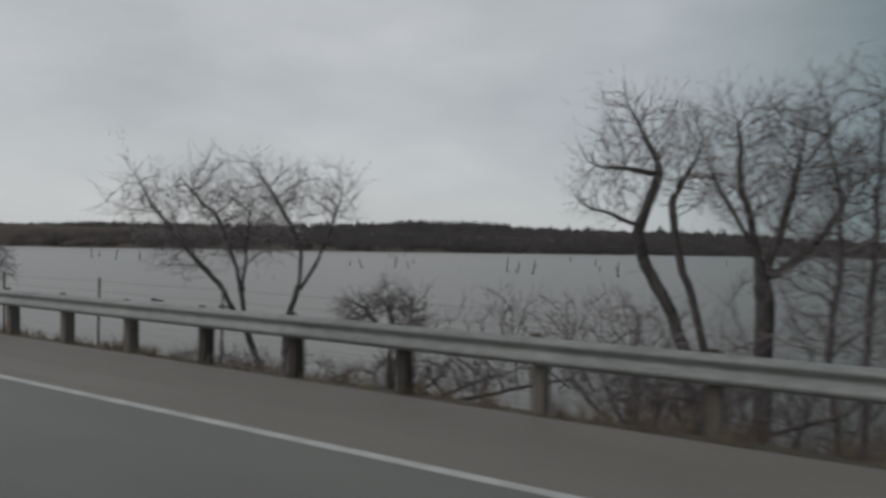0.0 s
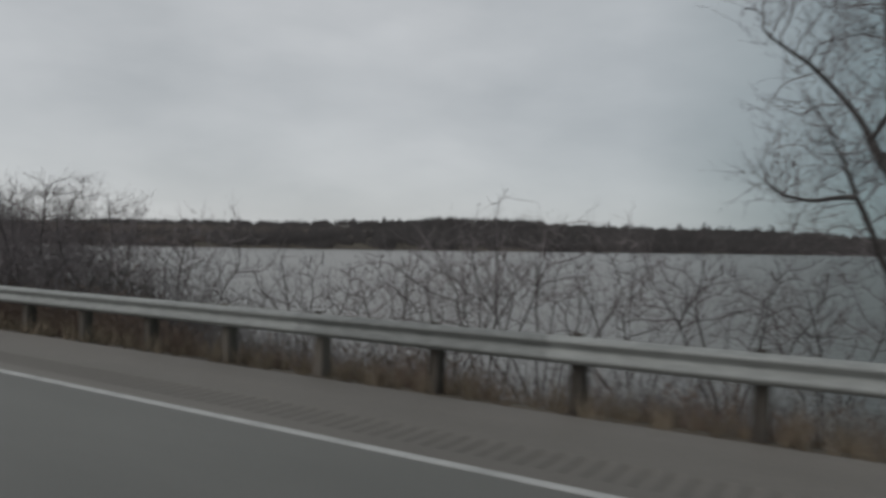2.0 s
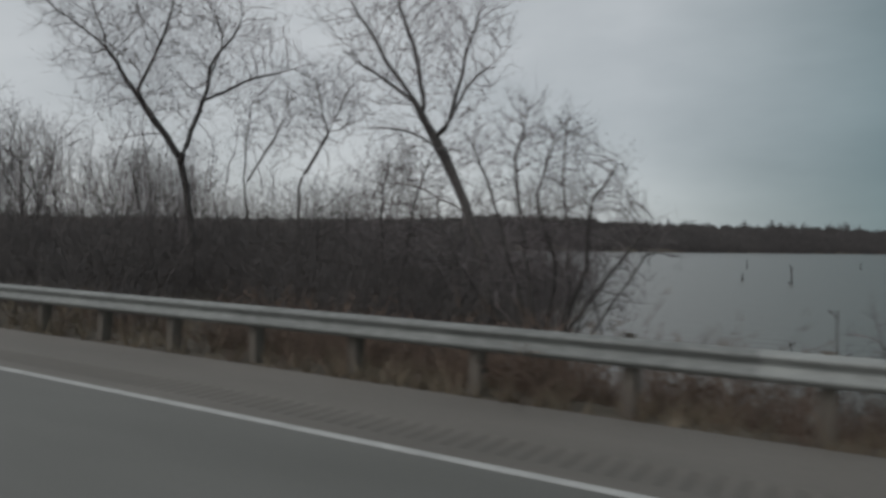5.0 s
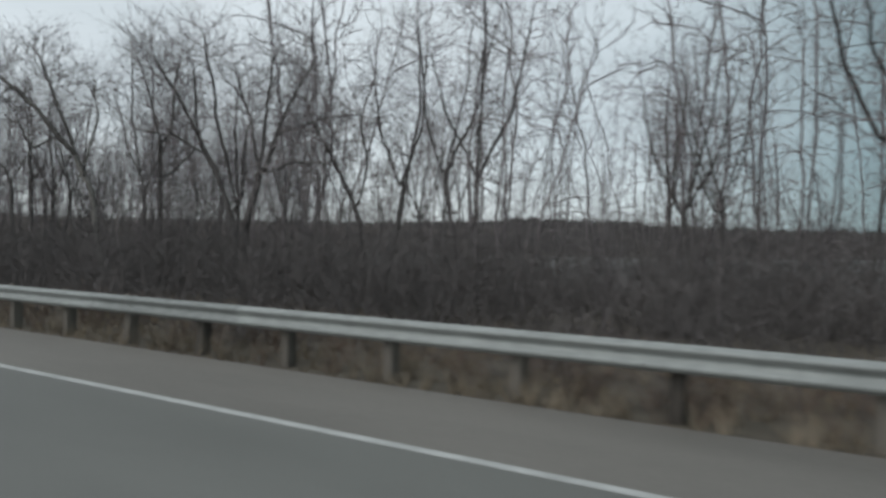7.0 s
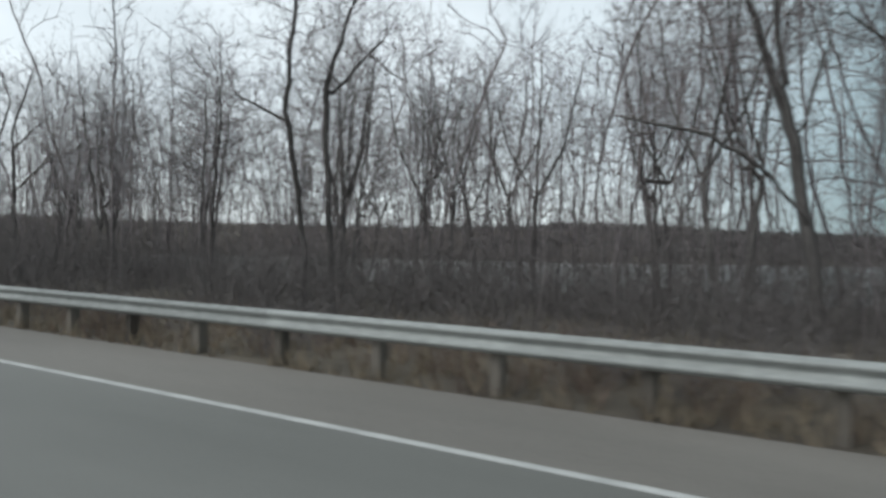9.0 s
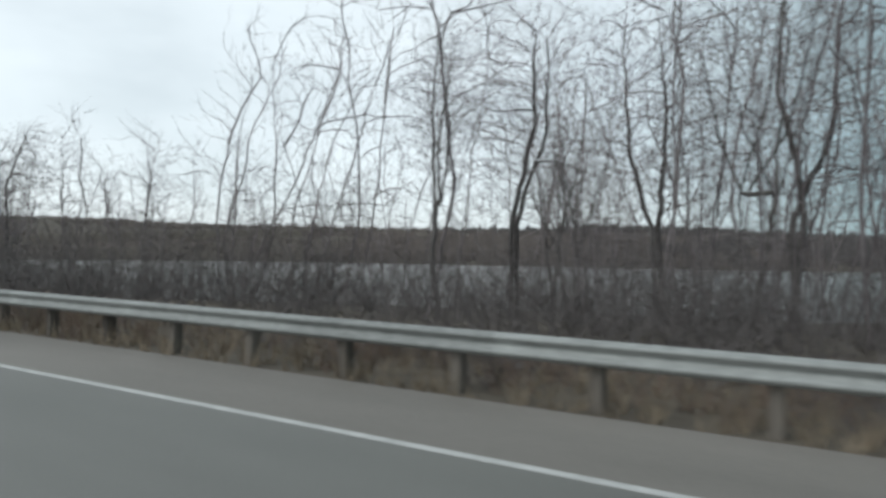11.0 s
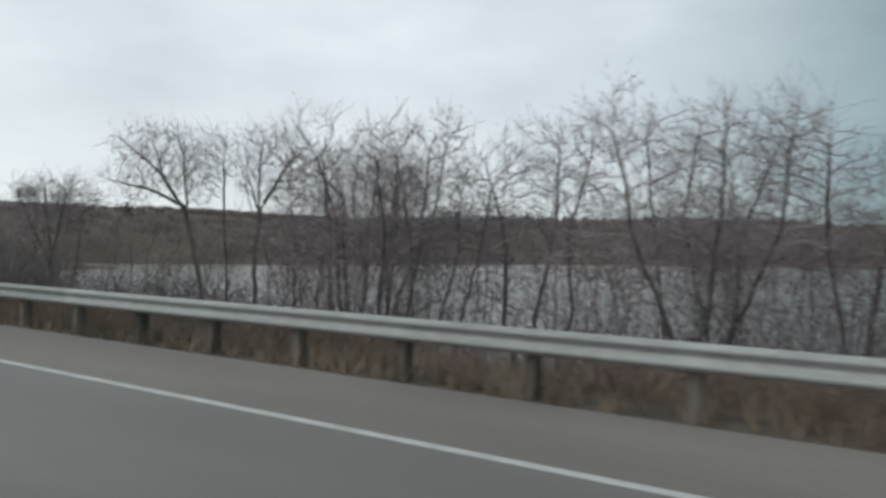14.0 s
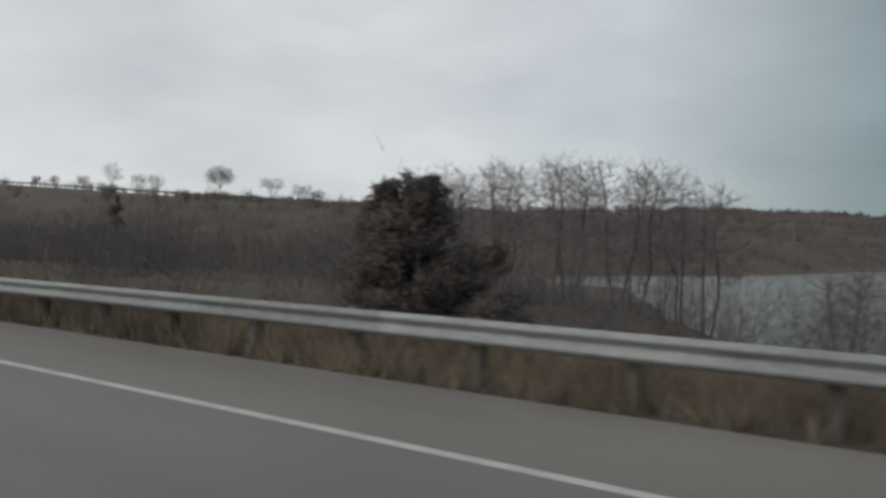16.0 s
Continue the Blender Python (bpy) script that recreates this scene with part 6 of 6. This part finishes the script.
far_woods("far_bank_woods", "brown leafless woods on the opposite bank",
          [(420, 562, 4, 60, 5, 3.2, 420, 30, 0), (420, 575, 60, 170, 7, 4, 420, 30, 0), (560, 900, 20, 240, 3.2, 3.2, 1000, 22, 215), (572, 690, 3, 110, 1.7, 3, 420, 22, 0)], 23, M_WOODS)
thicket("hillside_scrub", "scattered leafless scrub on the grassy hillside", [(596, 820, 70, 260, 1.2, 3.2, 520)], M_WOODS, 22, KIT_FAR)

# ---- snags in the lake ----
rng = random.Random(5)
for k, (t_u, t_d, tall) in enumerate([(57.6, 112.9, 3.1), (54.0, 109.6, 2.4), (50.9, 108.7, 2.9), (47.5, 133.1, 1.4), (44.0, 131.6, 2.9), (37.6, 112.2, 2.0), (41.0, 222.2, 2.3), (92.0, 112.1, 1.2),
                                         (86.1, 108.5, 2.0), (149.1, 205.0, 1.8), (161.0, 219.4, 2.0), (91.1, 225.1, 2.1), (77.8, 112.3, 1.9), (80.0, 110.8, 1.7), (98.0, 136.5, 1.8), (101.5, 147.1, 1.7), (179.9, 255.3, 1.9),
                                         (172.8, 109.2, 2.0), (161.7, 100.5, 2.3), (145.1, 95.5, 2.8), (143.6, 100.5, 2.4), (204.3, 149.3, 1.8), (190.5, 94.4, 2.8), (196.3, 94.7, 1.3), (185.5, 169.0, 1.8), (230, 143, 3.0), (66, 180, 2.2), (115, 160, 2.0)]):
    plant("dead_snag", "dead broken tree trunk standing in the lake", "snag", t_u, t_d, 500 + k,
          [(0, rng.uniform(-9, 9), rng.uniform(-14, 14), 0, tall * 0.85 + 2.4, 0.14)], STUB, group="snags")

# ---- fence in the flooded margin ----
fence = new("wire_fence")
tagged(fence, "old two-wire fence on thin posts above the water", "fence")
bm = bmesh.new()
bmesh.ops.create_cone(bm, cap_ends=True, segments=7, radius1=0.026, radius2=0.022, depth=2.2)
FENCE_POST = part("post", bm, M_POST, fence)
for k in range(16):
    u = 2.66 + 3.68 * k
    ob = FENCE_POST if k == 0 else under(new("post", FENCE_POST.data), fence)
    ob.location = at(u, 8.75, -0.05)
    ob.rotation_euler = (0.03 * math.sin(k * 2.1), 0.03 * math.cos(k * 1.7), 0)
for z in (0.98, 0.78):
    pts = [at(2.66 + 3.68 * k / 3, 8.75, z - 0.02 * math.sin(k % 3 * 1.05)) for k in range(46)]
    v, f = tubes([(pts, [0.0025] * len(pts))], 4)
    under(new("wire", mesh_from("wire", v, f, M_WIRE)), fence)

# ---- floating logs ----
for k, (u, d, ln) in enumerate([(44.6, 32.8, 1.5), (36.8, 32.3, 1.6), (24.0, 26.0, 1.0)]):
    rng = random.Random(60 + k)
    pts = [Vector((ln * (i / 6 - 0.5), 0.05 * math.sin(i), 0.03 * math.sin(i * 1.3))) for i in range(7)]
    v, f = tubes([(pts, [0.03, 0.09, 0.1, 0.1, 0.09, 0.07, 0.02])], 7)
    log = new("floating_log", mesh_from("floating_log", v, f, M_BARK, True))
    log.location = at(u, d, WATER + 0.02)
    tagged(log, "dark waterlogged log floating on the lake", "log", "floating logs")

# ---- red cedars ----


def cedar(u, d, top, seed, wide, label):
    """Evergreen with drooping sprays built of many small clumps round a tapered trunk."""
    base = new("cedar_tree")
    z0 = float(height(u, d))
    base.location = at(u, d, z0)
    tall = top - z0
    rng = np.random.RandomState(seed)
    pts = [Vector((0, 0, -0.2)), Vector((0.02, 0, tall * 0.5)), Vector((0, 0.02, tall * 0.97))]
    v, f = tubes([(pts, [0.05 * tall * 0.5, 0.03 * tall * 0.5, 0.01])], 7)
    under(new("trunk", mesh_from("trunk", v, f, M_BARK, True)), base)
    n, plumes = (9000, 90) if tall > 2.4 and d < 20 else (2600, 40)
    ph = rng.uniform(0.06, 0.9, plumes)
    pa = rng.uniform(0, 6.28, plumes)
    pr = wide * np.minimum(1.3 * (1 - ph) ** 0.75, 0.6 + ph) * rng.uniform(0.6, 1.15, plumes)
    own = rng.randint(0, plumes, n)
    along = rng.uniform(0.2, 1.0, n) ** 0.7
    h = np.clip(ph[own] + 0.1 * along + rng.normal(0, 0.025, n), 0.01, 1.0)
    a = pa[own] + rng.normal(0, 0.22, n)
    rad = pr[own] * along
    c = np.stack([rad * np.cos(a), rad * np.sin(a), h * tall], -1) + rng.normal(0, 0.045 * wide, (n, 3))
    out = np.stack([np.cos(a), np.sin(a), rng.uniform(0.2, 1.6, n)], -1) + rng.normal(0, 0.35, (n, 3))
    out /= np.linalg.norm(out, axis=1, keepdims=True)
    s = rng.uniform(0.08, 0.2, (n, 1)) * (0.3 + 0.12 * tall)
    r1 = np.cross(out, rng.normal(0, 1, (n, 3)))
    r1 /= np.linalg.norm(r1, axis=1, keepdims=True)
    r2 = np.cross(out, r1)
    tip = c + out * s
    quad = [tip, c + r1 * s * 0.3, c - r1 * s * 0.15 + r2 * s * 0.26, c - r1 * s * 0.15 - r2 * s * 0.26]
    v = np.stack(quad, 1).reshape(-1, 3)
    k = np.arange(n)[:, None] * 4
    f = np.concatenate([k + np.array([0, 1, 2]), k + np.array([0, 2, 3]), k + np.array([0, 3, 1])])
    under(new("foliage", mesh_from("foliage", v, f, M_CEDAR)), base)
    return tagged(base, label, "cedar", "cedars")


cedar(588.0, 10.6, 2.85, 1, 1.15, "dull brownish-green bushy cedar behind the guardrail")
cedar(588.9, 10.9, 2.8, 9, 0.9, "dull brownish-green bushy cedar behind the guardrail")
cedar(586.7, 10.8, 1.7, 5, 1.0, "dull brownish-green bushy cedar behind the guardrail")
cedar(665.5, 56.0, 6.6, 2, 1.3, "small dark cedar on the brown slope")
cedar(645.0, 92.0, 9.4, 3, 1.2, "small dark cedar on the embankment crest")
cedar(656.0, 92.0, 7.4, 6, 1.0, "small dark cedar on the embankment crest")
cedar(627.0, 188.0, 6.9, 4, 2.4, "dark cedar on the grassy hillside")
cedar(640.0, 186.0, 4.9, 7, 1.4, "dark cedar on the grassy hillside")
cedar(757.0, 95.0, 13.6, 8, 1.3, "small dark cedar on the embankment crest")

# ---- embankment crest: trees and guardrail ----
for k, (u, top, n) in enumerate([(728.7, 16.8, 2), (718.6, 14.0, 2), (712.9, 13.8, 2), (740.0, 14.4, 2), (679.0, 12.2, 3), (672.0, 10.8, 3), (760, 15.0, 2), (752, 14.6, 2), (668, 9.6, 3)]):
    grown("bare_tree", "small leafless tree on the embankment crest", "tree", u, 97, 600 + k, *vase(600 + k, 2 + n, 26, top - float(height(u, 97))), 0.07, "crest trees", thin=0.011, points=130, fineness=0.04)
grown("bare_tree", "round-crowned leafless tree on the embankment crest", "tree", 693.7, 97, 620, [[(0, 0), (0.1, 2.5), (0.2, 5.5)], [(0.1, 2.0), (1.6, 4.6)], [(0.1, 2.0), (-1.6, 4.6)]],
      [(0, 4.6, 2.4, 2.0), (-1.6, 4.2, 1.4, 1.5), (1.6, 4.2, 1.4, 1.5)], 0.16, "crest trees", thin=0.011, points=300)

crest_rail = new("guardrail")
tagged(crest_rail, "distant guardrail along the embankment crest", "guardrail")
crest = [at(u, 90.5, float(height(u, 90.5))) for u in range(630, 840, 4)]
for hi, rr in ((0.72, 0.16),):
    v, f = tubes([([q + Vector((0, 0, hi)) for q in crest], [rr] * len(crest))], 4)
    under(new("rail", mesh_from("rail", v, f, M_ROOF)), crest_rail)
bm = box(bmesh.new(), (-0.08, -0.08, -0.3), (0.08, 0.08, 0.7))
CREST_POST = part("post", bm, M_POST, crest_rail)
CREST_POST.location = crest[0]
for q in crest[1:]:
    ob = under(new("post", CREST_POST.data), crest_rail)
    ob.location = q

# ---- houses on far shores ----


def house(u, d, wide, deep, eave, ridge, spin, label):
    base = new("house")
    base.location = at(u, d, float(height(u, d)) - 0.1)
    base.rotation_euler = (0, 0, spin)
    part("wall", box(bmesh.new(), (-wide / 2, -deep / 2, 0), (wide / 2, deep / 2, eave), 0.03), M_HOUSE, base)
    v = [(-wide / 2 - 0.4, -deep / 2 - 0.4, eave), (wide / 2 + 0.4, -deep / 2 - 0.4, eave), (wide / 2 + 0.4, deep / 2 + 0.4, eave), (-wide / 2 - 0.4, deep / 2 + 0.4, eave),
         (-wide / 2 - 0.4, 0, ridge), (wide / 2 + 0.4, 0, ridge)]
    bm = bmesh.new()
    vs = [bm.verts.new(q) for q in v]
    for q in ((0, 1, 5, 4), (2, 3, 4, 5), (0, 4, 3), (1, 2, 5), (0, 3, 2, 1)):
        bm.faces.new([vs[i] for i in q])
    part("roof", bm, M_ROOF, base, "grey pitched roof")
    for k in range(3):
        x = wide * (k - 1) * 0.3
        part("window", box(bmesh.new(), (x - 0.6, -deep / 2 - 0.04, eave * 0.35), (x + 0.6, -deep / 2 + 0.05, eave * 0.75), 0.02), M_ROOF, base)
    return tagged(base, label, "house", "lake houses")


house(1150, 935, 16, 8, 4.5, 8, 0.3, "small pale lakeside house with a grey roof")
house(1085, 938, 12, 8, 3.5, 6, 0.2, "small pale lakeside house with a grey roof")
house(578, 600, 22, 10, 5, 8.5, 0.2, "pale farm building beyond the bay")

# -- slim stems in the bay --
for k, (u, d, top, n) in enumerate([(547.2, 20, 3.3, 2), (548.8, 21, 1.3, 1), (545.6, 19, 1.2, 2), (551.0, 22, 0.9, 2), (555.5, 24, 1.0, 2), (562.6, 31, 1.0, 3), (561.4, 29, 0.9, 1), (573.0, 26, 0.9, 2), (577.5, 24, 1.0, 3), (582.0, 25, 1.2, 2), (568.5, 27, 0.8, 2)]):
    slim_tree(u, d, top, 640 + k, n, 0, "slim crooked leafless tree standing in the bay", points=95)

for k, (u, d, top, n) in enumerate([(599.6, 31, 5.3, 2), (597.6, 33, 5.9, 2), (596.4, 30, 5.2, 2), (594.6, 34, 6.0, 2), (593.4, 31, 5.4, 2), (592.0, 34, 5.8, 2), (590.6, 32, 5.0, 2), (589.4, 35, 5.6, 2), (601.6, 34, 5.0, 2), (587.6, 33, 4.4, 2)]):
    slim_tree(u, d, top, 680 + k, n, 0, "slender leafless tree by the water's end")

# -- tangled low limbs on the bank --
for k, (u, d, top, lean) in enumerate([(5.8, 10.2, 0.1, -30), (7.6, 10.6, 0.0, 35), (9.4, 10.0, -0.1, -40), (3.2, 11.0, 0.2, 30)]):
    bush(u, d, top, 660 + k, 7, 50, "dark tangled low branches on the bank", r=0.05, lean=lean)
